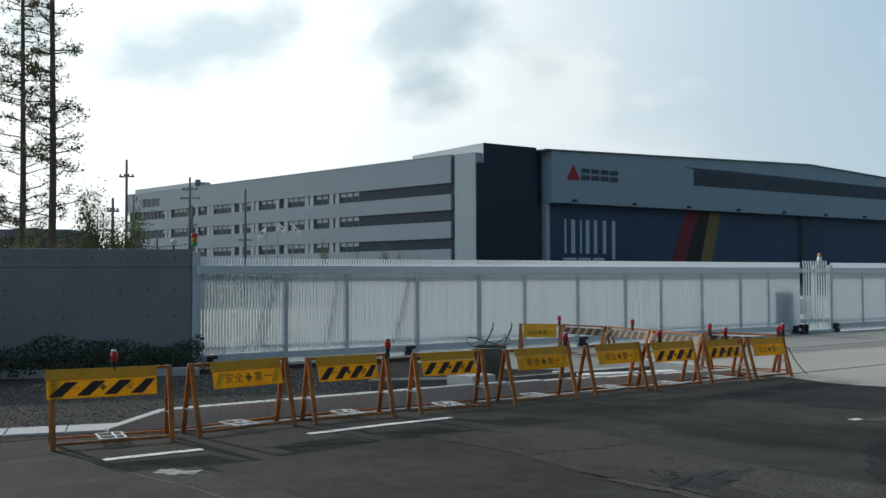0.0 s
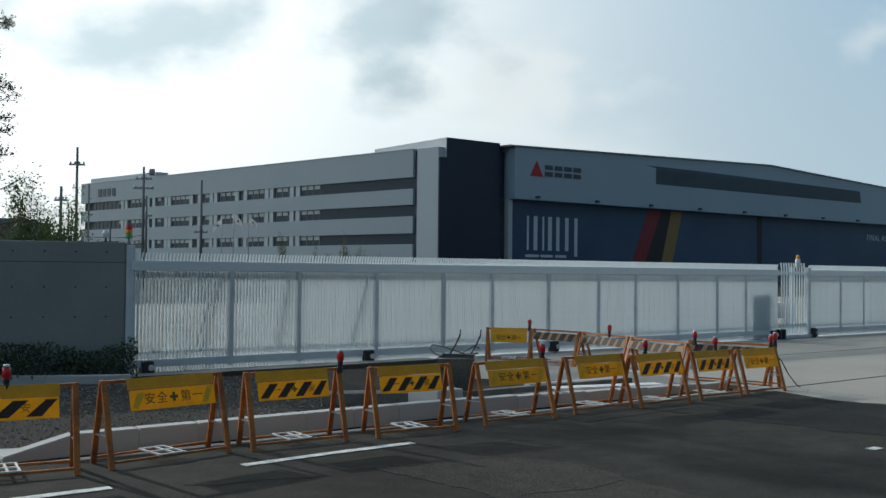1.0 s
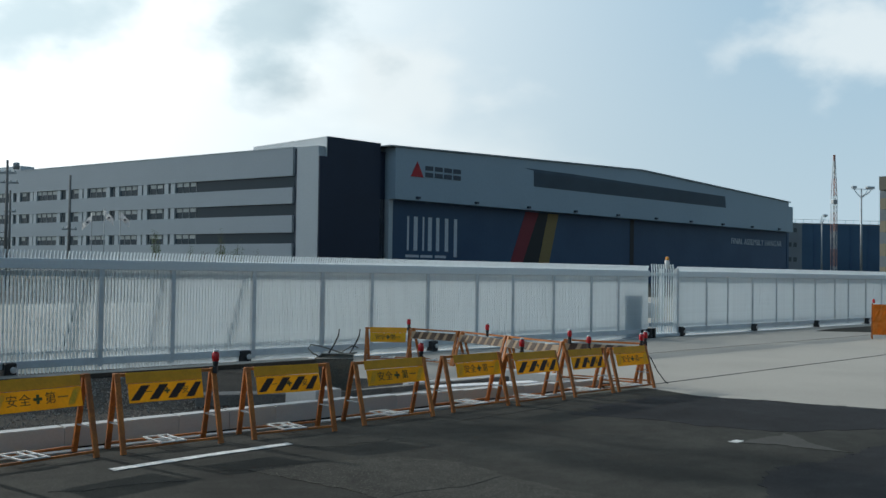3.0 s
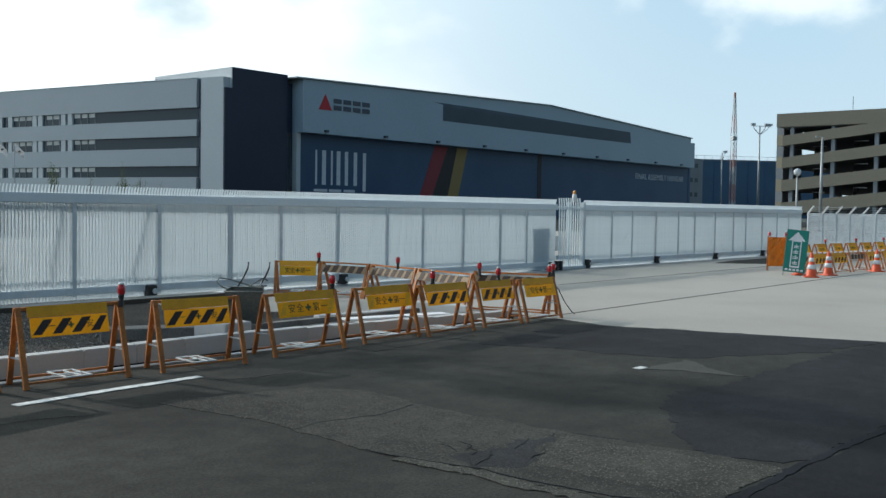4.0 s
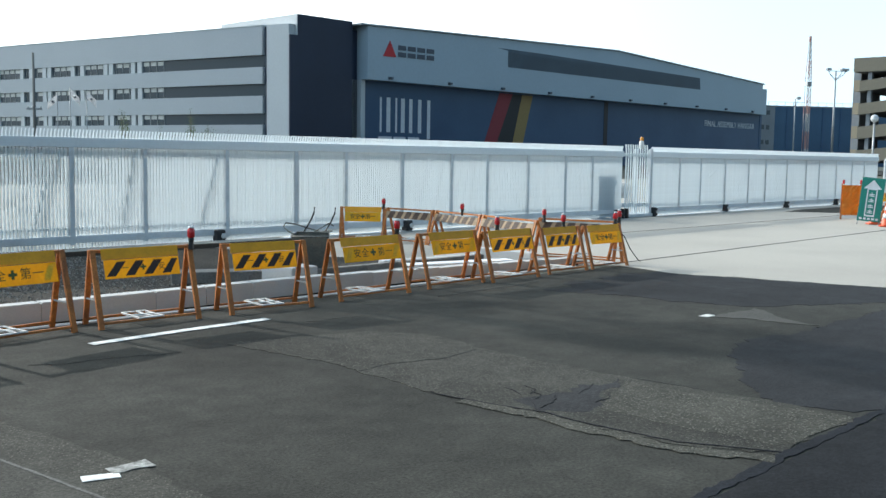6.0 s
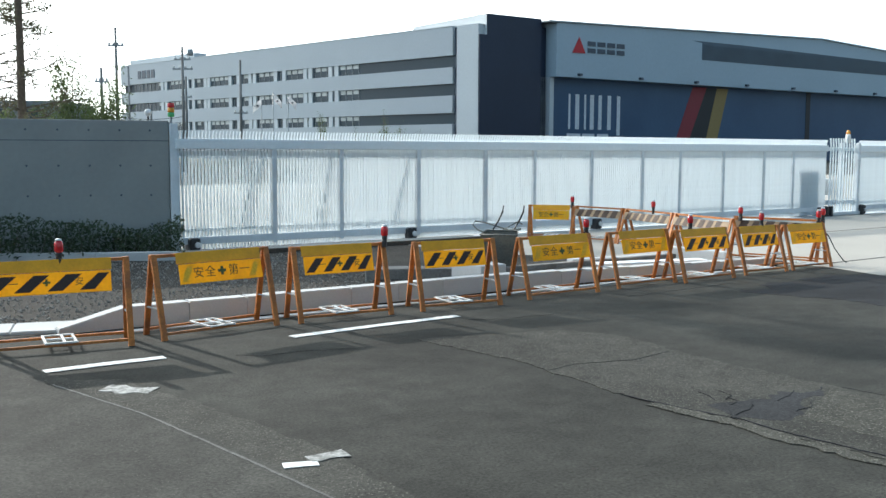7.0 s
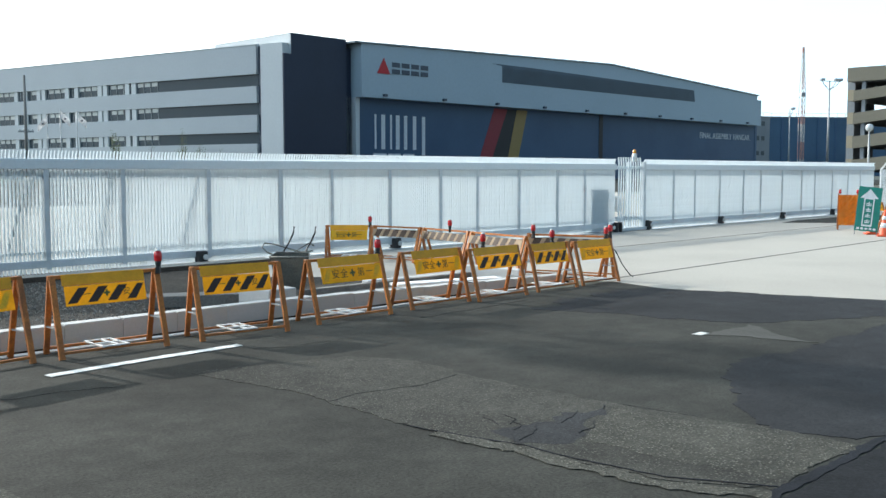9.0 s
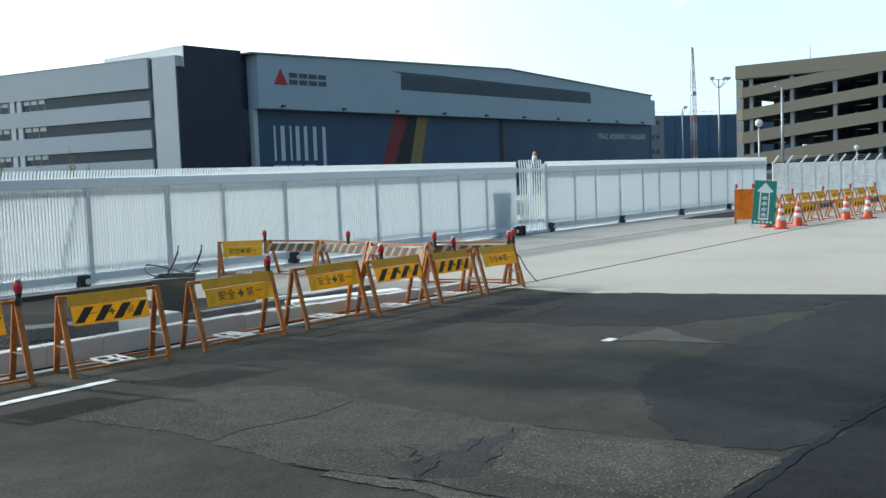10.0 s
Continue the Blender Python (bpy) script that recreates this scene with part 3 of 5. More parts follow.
def wheel_carriage(parent, u):
    c = part("wheel_box", box(u - 0.09, u + 0.09, -0.17, 0.1, 0.02, 0.24, 0.025), "black_plastic", parent, "black wheel housing")
    w = lathe([(0.04, -0.02), (0.05, -0.01), (0.05, 0.01), (0.04, 0.02)], 16)
    bmesh.ops.transform(w, matrix=Matrix.Translation((u + 0.03, -0.185, 0.13)) @ Matrix.Rotation(radians(90), 4, "X"), verts=w.verts[:])
    part("wheel", w, "white_plastic", c)


def build_gate(u0, u1, posts, wheels, label, braced=()):
    g = thing("sliding_gate", GATE @ Matrix.Translation((u0, 0, 0)), label, "gate", "white sliding gates")
    n = u1 - u0
    pale = pale_mesh()
    for k in range(int(n / 0.0588)):
        part("pale", pale, "gate_white", g, "", Matrix.Translation((0.05 + k * 0.0588, 0, 0)))
    part("top_rail", box(0, n, -0.065, 0.07, 1.69, 1.85, 0.012), "gate_white", g)
    part("upper_rail", box(0, n, 0.05, 0.09, 1.58, 1.66), "gate_steel", g)
    part("lower_rail", box(0, n, 0.05, 0.09, 0.34, 0.38), "gate_steel", g)
    # bottom rail and posts: darker than the blades, their shade put into the colour
    part("bottom_rail", box(0, n, -0.053, 0.1, 0.13, 0.25, 0.008), "gate_steel", g)
    for u in posts:
        part("post", box(u - u0 - 0.038, u - u0 + 0.038, -0.056, 0.12, 0.1, 1.72, 0.006), "gate_steel", g)
    # braces behind the blades, painted dark as if in shade
    for a, b in braced:
        part("brace", bar((a + (b - a) * 0.66, 0.11, 0.36), (b - 0.2, 0.11, 1.58), 0.05, 0.03), "brace_shaded", g)
    for u in wheels:
        wheel_carriage(g, u - u0)


build_gate(0.1, 17.5, (1.81, 3.11, 4.75, 6.32, 7.58, 9.15, 10.68, 11.89, 13.4, 14.9, 16.06), (0.35, 4.55, 9.28, 17.2), "tall white steel sliding gate of close upright blades", ((0, 1.71), (1.71, 3.01), (3.01, 4.65)))
build_gate(18.87, 35.8, (20.45, 21.66, 23.18, 24.73, 25.93, 27.52, 29.05, 30.15, 31.68, 33.13, 34.35), (19.05, 23.2, 27.52, 31.68), "tall white steel sliding gate beyond the entrance tower")
piece("gate_track", box(0, 36, -0.12, 0.12, -0.1, 0.015, m=GATE), "gate_steel", "flat steel track set in the concrete", "track", kind="structure")


def build_gate_tower():
    g = thing("gate_tower", GATE @ Matrix.Translation((17.5, 0.0, 0)) @ Matrix.Diagonal((0.94, 1, 0.97, 1)), "white gate guide frame with a beacon on top", "gate frame")
    for u, v in ((0.0, 0.4), (1.34, -0.12), (1.34, 0.4)):
        part("post", box(u, u + (0.07 if u == 0 else 0.11), v, v + 0.1, 0, 1.98, 0.008), "gate_steel", g)
    part("top_beam", box(0.05, 1.4, 0.0, 0.06, 1.76, 1.86), "gate_white", g)
    part("mid_rail", box(0.05, 1.4, 0.0, 0.05, 0.30, 0.42), "gate_steel", g)
    part("base", box(-0.1, 1.5, -0.16, 0.5, 0.02, 0.10), "gate_steel", g)
    for k in range(10):
        part("pale", prism([(0, 0.1), (0.035, 0.1), (0.035, 1.9), (0.0, 2.1), (-0.035, 2.1), (0, 1.9)], -0.03, 0.0), "gate_white", g, "", Matrix.Translation((0.13 + k * 0.125, -0.02, 0.0)))
    part("control_box", box(0.12, 0.5, 0.1, 0.3, 0.55, 1.0, 0.02), "white_plastic", g, "white control box")
    for u in (-0.22, -0.02, 1.46):
        part("foot", box(u, u + 0.08, -0.24, -0.1, 0, 0.28, 0.02), "black_plastic", g)
    b = part("beacon", lathe([(0.06, 2.1), (0.07, 2.12), (0.07, 2.3), (0.05, 2.34)], 14), "white_plastic", g)
    part("lens", lathe([(0.05, 2.34), (0.055, 2.35), (0.05, 2.42), (0.02, 2.45)], 14), "amber_lens", b)
    b.matrix_basis = Matrix.Translation((0.96, -0.02, -0.12))


build_gate_tower()


def build_gate_cabinet():
    c = thing("drive_cabinet", GATE @ Matrix.Translation((16.35, 0.16, 0)), "grey drive cabinet standing behind the sliding gate", "cabinet")
    part("body", box(0, 0.75, 0, 0.4, 0.1, 1.2, 0.02), "far_grey", c)
    part("plinth", box(0.03, 0.72, 0.03, 0.37, 0, 0.1), "concrete", c)
    part("lid", box(-0.03, 0.78, -0.02, 0.43, 1.2, 1.25, 0.015), "far_grey", c)


build_gate_cabinet()


# ---- concrete wall, hedge, far kerb ----
def build_wall():
    w = thing("wall_front", along(-4.12, 16.2, 0.95, 0.312), "cast concrete boundary wall with tie holes and panel joints", "wall", kind="structure")
    for k in range(8):
        part("panel", box(-3.6 * (k + 1) + 0.012, -3.6 * k - 0.012, -0.12, 0.12, 0, 2.14, 0.01), "concrete_wall", w)
    part("core", box(-28.8, 0, -0.1, 0.1, 0, 2.12), "concrete_wall", w)
    part("joint", box(-28.8, 0, -0.124, -0.12, 1.81, 1.822), "sign_dark", w)
    hole = mesh_of(lathe([(0.015, -0.004), (0.018, 0.0), (0.012, 0.004)], 8), "tie_hole", "sign_dark")
    turn = Matrix.Rotation(radians(90), 4, "X")
    for k in range(40):
        for z in (0.48, 0.95, 1.42, 1.98):
            part("tie_hole", hole, "sign_dark", w, "", Matrix.Translation((-0.3 - k * 0.46, -0.121, z)) @ turn)
    part("post", box(0.0, 0.13, -0.2, 0.0, 0, 2.1, 0.015), "gate_steel", w, "steel gate post")


build_wall()

# ---- edge of the road: kerbs, island, hedge ----
KERB = along(-2.95, 9.1, 0.8346, 0.5509)


def kerb_block(length, h0, h1, w=0.17):
    bm = prism([(0.0025, 0.0), (length - 0.0025, 0.0), (length - 0.0025, h1), (0.0025, h0)], 0, w)
    bmesh.ops.bevel(bm, geom=[e for e in bm.edges if all(v.co.z > 0.02 for v in e.verts)], offset=0.009, segments=2, affect="EDGES")
    return bm


def build_kerbs():
    k = thing("kerb", KERB, "row of new pale concrete kerb blocks along the road", "kerb", kind="structure")
    me = mesh_of(kerb_block(0.6, 0.2, 0.2), "kerb_block", "concrete")
    for n in range(16):
        part("kerb_block", me, "concrete", k, "", Matrix.Translation((0.28 + n * 0.6, 0.06, -max(0.0, n * 0.6 - 4.0) * 0.02)))
    part("kerb_block", kerb_block(0.62, 0.05, 0.2), "concrete", k, "sloping end block", Matrix.Translation((-0.34, 0.06, 0)))
    for n in range(16):
        part("gutter_strip", box(n * 0.6 + 0.003, n * 0.6 + 0.597, -0.2, -0.1, -0.05, 0.012, 0.004), "concrete", k)
    f = thing("flat_kerb", along(-3.12, 9.10, 0.955, 0.296), "flat concrete edging strip level with the road", "kerb", kind="structure")
    me = mesh_of(kerb_block(0.6, 0.03, 0.03, 0.5), "kerb_block", "concrete")
    for n in range(14):
        part("kerb_block", me, "concrete", f, "", Matrix.Translation((-0.6 - n * 0.6, 0, 0)))
    b = thing("hedge_kerb", along(-3.7, 14.95, 0.99, 0.13), "pale concrete kerb in front of the hedge", "kerb", kind="structure")
    me = mesh_of(kerb_block(1.2, 0.13, 0.13), "kerb_block", "concrete")
    for n in range(14):
        part("kerb_block", me, "concrete", b, "", Matrix.Translation((-1.2 - n * 1.2, 0, 0)))
    # inner kerbs and slabs of the unfinished traffic island
    i = thing("traffic_island", KERB, "unfinished traffic island of kerbs and concrete slabs", "traffic island", kind="structure")
    me = mesh_of(kerb_block(0.6, 0.13, 0.13, 0.12), "kerb_block", "concrete_slab_grey")
    for n in range(6):
        part("kerb_block", me, "concrete_slab_grey", i, "", Matrix.Translation((5.25 + n * 0.6, 1.05, 0)))
    me = mesh_of(box(0.01, 0.58, 0.01, 0.84, 0.0, 0.06, 0.012), "slab", "concrete_slab_grey")
    for n in range(7):
        part("slab", me, "concrete_slab_grey", i, "", Matrix.Translation((5.3 + n * 0.6, 0.19, 0)))
    part("kerb_block", box(4.75, 5.15, 0.5, 1.15, 0, 0.26, 0.02), "concrete", i, "loose concrete block")
    part("kerb_block", box(8.95, 9.1, 0.2, 1.4, 0, 0.22, 0.02), "concrete", i)
    piece("concrete_beam", box(0, 1.42, 0, 0.34, 0.004, 0.15, 0.012), "concrete_slab_grey", "long dull concrete beam lying on the gravel", "beam", along(-0.72, 12.68, 0.995, 0.08))
    piece("gate_foundation", box(-0.3, 5.8, -0.78, -0.2, -0.1, 0.055, 0.008, m=GATE), "concrete_slab", "raised pale concrete foundation strip in front of the gate", "foundation", kind="structure")
    piece("formwork_board", box(0, 6.0, -0.03, 0.0, 0.004, 0.075, 0.004), "timber", "long dark timber formwork board along the foundation", "board", GATE @ Matrix.Translation((-0.3, -0.785, 0)))
    piece("concrete_beam", box(0, 1.9, 0, 0.16, 0.004, 0.1, 0.015), "concrete", "long concrete beam lying beside the island", "beam", along(2.2, 14.3, 0.9, 0.42))
    piece("timber_board", box(0, 1.7, 0, 0.25, 0.005, 0.04, 0.005), "cloth_white", "pale board lying on the island slabs", "board", along(2.5, 13.5, 0.9, 0.3, 0.09))
    piece("apron_joint", box(0, 21, -0.02, 0.02, 0.004, 0.008), "asphalt_seam", "dark expansion joint across the concrete apron", "joint", along(6.05, 14.64, 0.825, 0.565), kind="structure")
    piece("apron_joint", box(0, 14, -0.015, 0.015, 0.004, 0.008), "asphalt_seam", "dark joint near the gate in the concrete apron", "joint", along(8.1, 20.25, 0.83, 0.55), kind="structure")
    piece("apron_patch", slab([(17.6, 28.9), (19.0, 30.2), (24.6, 33.9), (23.4, 30.6), (20.2, 27.9)], -0.01, 0.008), "asphalt", "strip of dark asphalt by the end of the gate", "road", kind="structure")


build_kerbs()


def build_stones():
    rng = random.Random(5)
    bm = bmesh.new()
    for n in range(17000):
        u = rng.uniform(-3.2, 9.2)
        v = rng.uniform(0.22, 5.4) if u < 4.6 else rng.uniform(1.2, 1.7)
        s = rng.choice((0.007, 0.009, 0.011, 0.014, 0.02)) * rng.uniform(0.7, 1.3)
        m = KERB @ Matrix.Translation((u, v, 0.004 + s * 0.3)) @ Euler((rng.random() * 6, rng.random() * 6, rng.random() * 6)).to_matrix().to_4x4()
        vs = [bm.verts.new(m @ Vector(c)) for c in ((s, 0, 0), (-s * 0.9, 0, 0), (0, s * 0.8, 0), (0, -s, 0), (0, 0, s * 0.7), (0, 0, -s * 0.7))]
        for a, b, c in ((0, 2, 4), (2, 1, 4), (1, 3, 4), (3, 0, 4), (2, 0, 5), (1, 2, 5), (3, 1, 5), (0, 3, 5)):
            bm.faces.new((vs[a], vs[b], vs[c]))
    piece("gravel", bm, "stone", "loose grey gravel stones behind the kerb", "gravel", kind="stuff")


build_stones()

WALL = along(-4.12, 16.2, 0.95, 0.312)


def leaf_cloud(bm, rng, place, count, size):
    """Small bent leaves about places that place() gives."""
    for n in range(count):
        c = Vector(place())
        a, b = Vector((rng.gauss(0, 1), rng.gauss(0, 1), rng.gauss(0, 1))).normalized(), Vector((rng.gauss(0, 1), rng.gauss(0, 1), rng.gauss(0, 1)))
        b = (b - a * a.dot(b)).normalized()
        s = size * rng.uniform(0.6, 1.4)
        vs = [bm.verts.new(c + p) for p in (-a * s, b * s * 0.45, a * s, -b * s * 0.45)]
        bm.faces.new((vs[0], vs[1], vs[2]))
        bm.faces.new((vs[0], vs[2], vs[3]))


def build_hedge():
    rng = random.Random(8)
    h = thing("hedge", WALL, "low dark green clipped hedge along the concrete wall", "hedge")
    bm = bmesh.new()

    def spot():
        u = rng.uniform(-16, 0.15)
        lump = 0.36 + 0.09 * math.sin(u * 2.3) + 0.06 * math.sin(u * 5.1 + 1)
        r = rng.random() ** 0.4
        a = rng.uniform(0, math.pi)
        return u, -0.62 + 0.45 * r * math.cos(a), 0.03 + (lump + 0.2) * r * math.sin(a) ** 0.7

    leaf_cloud(bm, rng, spot, 26000, 0.03)
    part("foliage", bm, "hedge_leaf", h)
    bm = bmesh.new()
    for n in range(60):
        u = -16 + n * 0.27
        tube([(u, -0.6, 0), (u + rng.uniform(-0.1, 0.1), -0.6 + rng.uniform(-0.1, 0.1), 0.35)], 0.012, 0.005, 5, bm)
    part("stems", bm, "bark", h)


build_hedge()


# ---- barricades ----
GLYPHS = {c: letters(c, z, 0.003, "green_ink") for c, z in (("安", 0.12), ("全", 0.12), ("✚", 0.12), ("第", 0.12), ("一", 0.12))}
WORDS = {"plain": "安全✚第一", "striped": "一✚安"}


def build_barricade(x0, y0, x1, y1, h, kind, board=(0.16, 0.86), side=-1, legs_open=0.2, label=""):
    """A folding steel barricade: its ridge runs from (x0, y0) to (x1, y1)."""
    n = math.hypot(x1 - x0, y1 - y0)
    text = {"striped": "orange steel folding barricade with a yellow and black striped board",
            "plain": "orange steel folding barricade with a yellow safety board",
            "bar": "orange steel folding barricade with a striped crossbar"}[kind]
    b = thing("barricade", along(x0, y0, x1 - x0, y1 - y0), label or text, "barricade", "steel barricades along the road works")
    s = legs_open
    for u in (0.03, n - 0.03):
        for v in (-s, s):
            part("leg", bar((u + (0.02 if v > 0 else 0), v, 0), (u, v * 0.06, h), 0.05, 0.028), "orange_steel", b)
        part("stay", bar((u, -s * 0.62, h * 0.36), (u, s * 0.62, h * 0.36), 0.014), "pole_steel", b)
    part("top_rail", bar((0, 0, h - 0.015), (n, 0, h - 0.015), 0.03), "orange_steel", b)
    for v in (-s * 0.9, s * 0.9):
        part("lower_rail", bar((0.03, v, 0.055), (n - 0.03, v, 0.055), 0.022), "orange_steel", b)
    c = n * 0.5
    tray = part("weight_tray", box(c - 0.13, c + 0.13, -s, -s + 0.025, 0.067, 0.079), "white_plastic", b, "white weight tray across the lower rails")
    for dy in (-0.01, s - 0.025):
        part("tray_bar", box(c - 0.13, c + 0.13, dy, dy + 0.025, 0.067, 0.079), "white_plastic", tray)
    for dx in (-0.13, 0.02, 0.11):
        part("tray_bar", box(c + dx, c + dx + 0.02, -s, s, 0.064, 0.077), "white_plastic", tray)
    if kind == "bar":
        zt, zb = h - 0.06, h - 0.20
    else:
        zt, zb = h - 0.02, h - 0.285
    tilt = math.atan2(s * 0.94, h)
    m = Matrix.Translation((0, side * 0.026, h)) @ Matrix.Rotation(side * tilt * 1.0, 4, "X")
    a0, a1 = board[0] * n, board[1] * n
    if kind == "bar":
        a0, a1 = 0.04, n - 0.04
        brd = part("board", box(a0, a1, -0.006, 0.006, zb - h, zt - h, 0.002), "shaded_bar", b, "", m)
        k = a0 + 0.05
        while k < a1 - 0.19:
            part("stripe", prism([(k, zb - h), (k + 0.125, zb - h), (k + 0.185, zt - h), (k + 0.06, zt - h)], side * 0.009, side * 0.006), "brown_paint", brd, "brown stripe")
            k += 0.2
        return b
    fold = -0.098
    part("flap", box(a0 - 0.01, a1 + 0.01, -0.004, 0.004, fold, 0.006, 0.0015), "yellow_flap", b, "dull yellow upper flap of the board", m)
    brd = part("board", box(a0, a1, -0.005, 0.005, zb - h, fold - 0.006, 0.0015), "yellow_board", b, "", m @ Matrix.Translation((0, side * 0.012, 0)))
    w = a1 - a0
    z0, z1 = zb - h + 0.022, fold - 0.028
    f0, f1 = side * 0.0075, side * 0.005
    step = w / 4
    if kind == "striped":
        dark, starts, wide, lean = "black_paint", [0.06, 1.04, 2.02, 3.0], 0.47 * step, 0.6 * step
    else:
        dark, starts, wide, lean = "faded_stripe", [0.06, 3.32], 0.3 * step, 0.3 * step
    for k in starts:
        k0 = a0 + step * k
        top = min(a1 - 0.012, k0 + wide + lean)
        pts = [(k0, z0), (min(a1 - 0.012, k0 + wide), z0), (top, z1), (min(top - 0.02, k0 + lean), z1)]
        part("stripe", prism(pts, min(f0, f1), max(f0, f1)), dark, brd)
    word = WORDS[kind]
    for k, c in enumerate(word):
        x = a0 + w * (0.22 + 0.14 * k) if kind == "plain" else a0 + step * (1.03 + 0.98 * k)
        part("character", GLYPHS[c], "green_ink", brd, "dark green painted character", Matrix.Translation((x, side * 0.0095, (z0 + z1) / 2)) @ Matrix.Scale(0.92 if kind == "plain" else 0.66, 4))
    return b


BARRICADES = (
    (-3.58, 8.14, -2.52, 8.65, 0.748, "striped", (-0.02, 0.86)),
    (-2.39, 8.8, -1.48, 9.61, 0.743, "plain", (0.2, 0.9)),
    (-1.28, 9.7, -0.375, 10.26, 0.728, "striped", (0.11, 0.83)),
    (-0.09, 10.42, 0.805, 10.885, 0.713, "striped", (0.1, 0.84)),
    (1.09, 11.2, 2.02, 11.85, 0.693, "plain", (0.14, 0.93)),
    (2.28, 12.1, 3.17, 12.72, 0.68, "plain", (0.17, 0.92)),
    (3.24, 12.62, 4.08, 13.2, 0.665, "striped", (0.1, 0.95)),
    (4.28, 13.42, 5.06, 13.92, 0.645, "striped", (0.08, 0.86)),
    (5.14, 13.98, 5.92, 14.46, 0.635, "plain", (0.1, 0.92)),
)
for row in BARRICADES:
    build_barricade(*row)
build_barricade(2.04, 19.0, 2.9, 18.8, 0.64, "plain", (0.12, 0.9))
build_barricade(2.92, 18.78, 3.67, 17.9, 0.64, "bar")
build_barricade(3.70, 17.86, 4.25, 16.6, 0.64, "bar")
build_barricade(4.27, 16.56, 4.83, 15.2, 0.64, "bar")
build_barricade(4.95, 15.55, 6.02, 14.66, 0.66, "bar")


def build_warning_lamp(x, y, z, turn=0):
    w = thing("warning_lamp", pose(x, y, z, 0, 0, turn), "red warning lamp on a black clamp", "warning lamp", "warning lamps on the barricades")
    part("clamp", box(-0.02, 0.02, -0.03, 0.03, -0.05, 0.02, 0.006), "black_plastic", w)
    part("body", lathe([(0.018, 0.0), (0.022, 0.02), (0.03, 0.05), (0.03, 0.075)], 12), "black_plastic", w)
    part("lens", lathe([(0.03, 0.07), (0.037, 0.082), (0.037, 0.14), (0.031, 0.16), (0.018, 0.172)], 16), "red_lens", w, "red ribbed lens")
    part("cap", lathe([(0.03, 0.168), (0.024, 0.183), (0.008, 0.188)], 12), "white_plastic", w)


for x, y, z in ((-3.03, 8.40, 0.74), (-0.37, 10.2, 0.73), (1.98, 11.83, 0.695), (3.5, 12.8, 0.675), (4.75, 13.72, 0.655), (5.84, 14.42, 0.645), (6.0, 14.66, 0.665),
                (2.86, 18.8, 0.64), (4.02, 17.1, 0.64), (5.0, 15.4, 0.64)):
    build_warning_lamp(x, y, z, x * 40)


piece("rope", tube([(6.0, 14.62, 0.5), (6.1, 14.66, 0.42), (6.22, 14.7, 0.22), (6.36, 14.72, 0.05), (6.42, 14.74, 0.012)], 0.008, 0.008, 6), "black_plastic", "thin dark rope hanging from the last barricade to the ground", "rope")


# ---- wheelbarrow ----
def build_wheelbarrow():
    b = thing("wheelbarrow", pose(1.06, 13.3, 0, 0, 0, -12) @ Matrix.Scale(0.84, 4), "grey steel wheelbarrow stood up on its nose", "wheelbarrow")
    bm = bmesh.new()
    low = [bm.verts.new(p) for p in ((-0.18, -0.1, 0.10), (0.18, -0.1, 0.10), (0.18, 0.1, 0.12), (-0.18, 0.1, 0.12))]
    top = [bm.verts.new(p) for p in ((-0.30, -0.16, 0.66), (0.30, -0.16, 0.66), (0.26, 0.24, 0.70), (-0.26, 0.24, 0.70))]
    bm.faces.new(low[::-1])
    for k in range(4):
        bm.faces.new((low[k], low[(k + 1) % 4], top[(k + 1) % 4], top[k]))
    bmesh.ops.solidify(bm, geom=bm.faces[:], thickness=0.012)
    part("tray", bm, "barrow_steel", b)
    part("rim", tube([(-0.3, -0.16, 0.66), (0.3, -0.16, 0.66), (0.26, 0.24, 0.70), (-0.26, 0.24, 0.70), (-0.3, -0.16, 0.66)], 0.013), "barrow_steel", b)
    for s in (-1, 1):
        part("handle", tube([(s * 0.16, 0.2, 0.1), (s * 0.2, 0.28, 0.55), (s * 0.17 + 0.02, 0.3, 0.72), (s * 0.17 + 0.1, 0.33, 0.86), (s * 0.17 + 0.16, 0.36, 1.0), (s * 0.17 + 0.17, 0.37, 1.1)], 0.014), "black_plastic", b, "dark tubular handle")
    part("leg_frame", tube([(-0.2, 0.26, 0.62), (-0.42, 0.3, 0.70), (-0.5, 0.32, 0.78), (-0.46, 0.33, 0.84), (-0.3, 0.33, 0.82), (0.1, 0.33, 0.70), (0.3, 0.33, 0.72)], 0.012), "barrow_steel", b)
    part("leg_frame", tube([(0.2, 0.26, 0.6), (0.0, 0.3, 0.70), (0.24, 0.32, 0.84), (0.32, 0.33, 0.8)], 0.012), "barrow_steel", b)
    w = lathe([(0.1, -0.04), (0.15, -0.03), (0.16, 0.0), (0.15, 0.03), (0.1, 0.04)], 18)
    bmesh.ops.transform(w, matrix=Matrix.Translation((-0.32, -0.12, 0.16)) @ Matrix.Rotation(radians(80), 4, "Y"), verts=w.verts[:])
    wheel = part("wheel", w, "rubber", b)
    part("hub", bar((-0.42, -0.12, 0.16), (-0.18, -0.12, 0.16), 0.03), "pole_steel", wheel)


build_wheelbarrow()


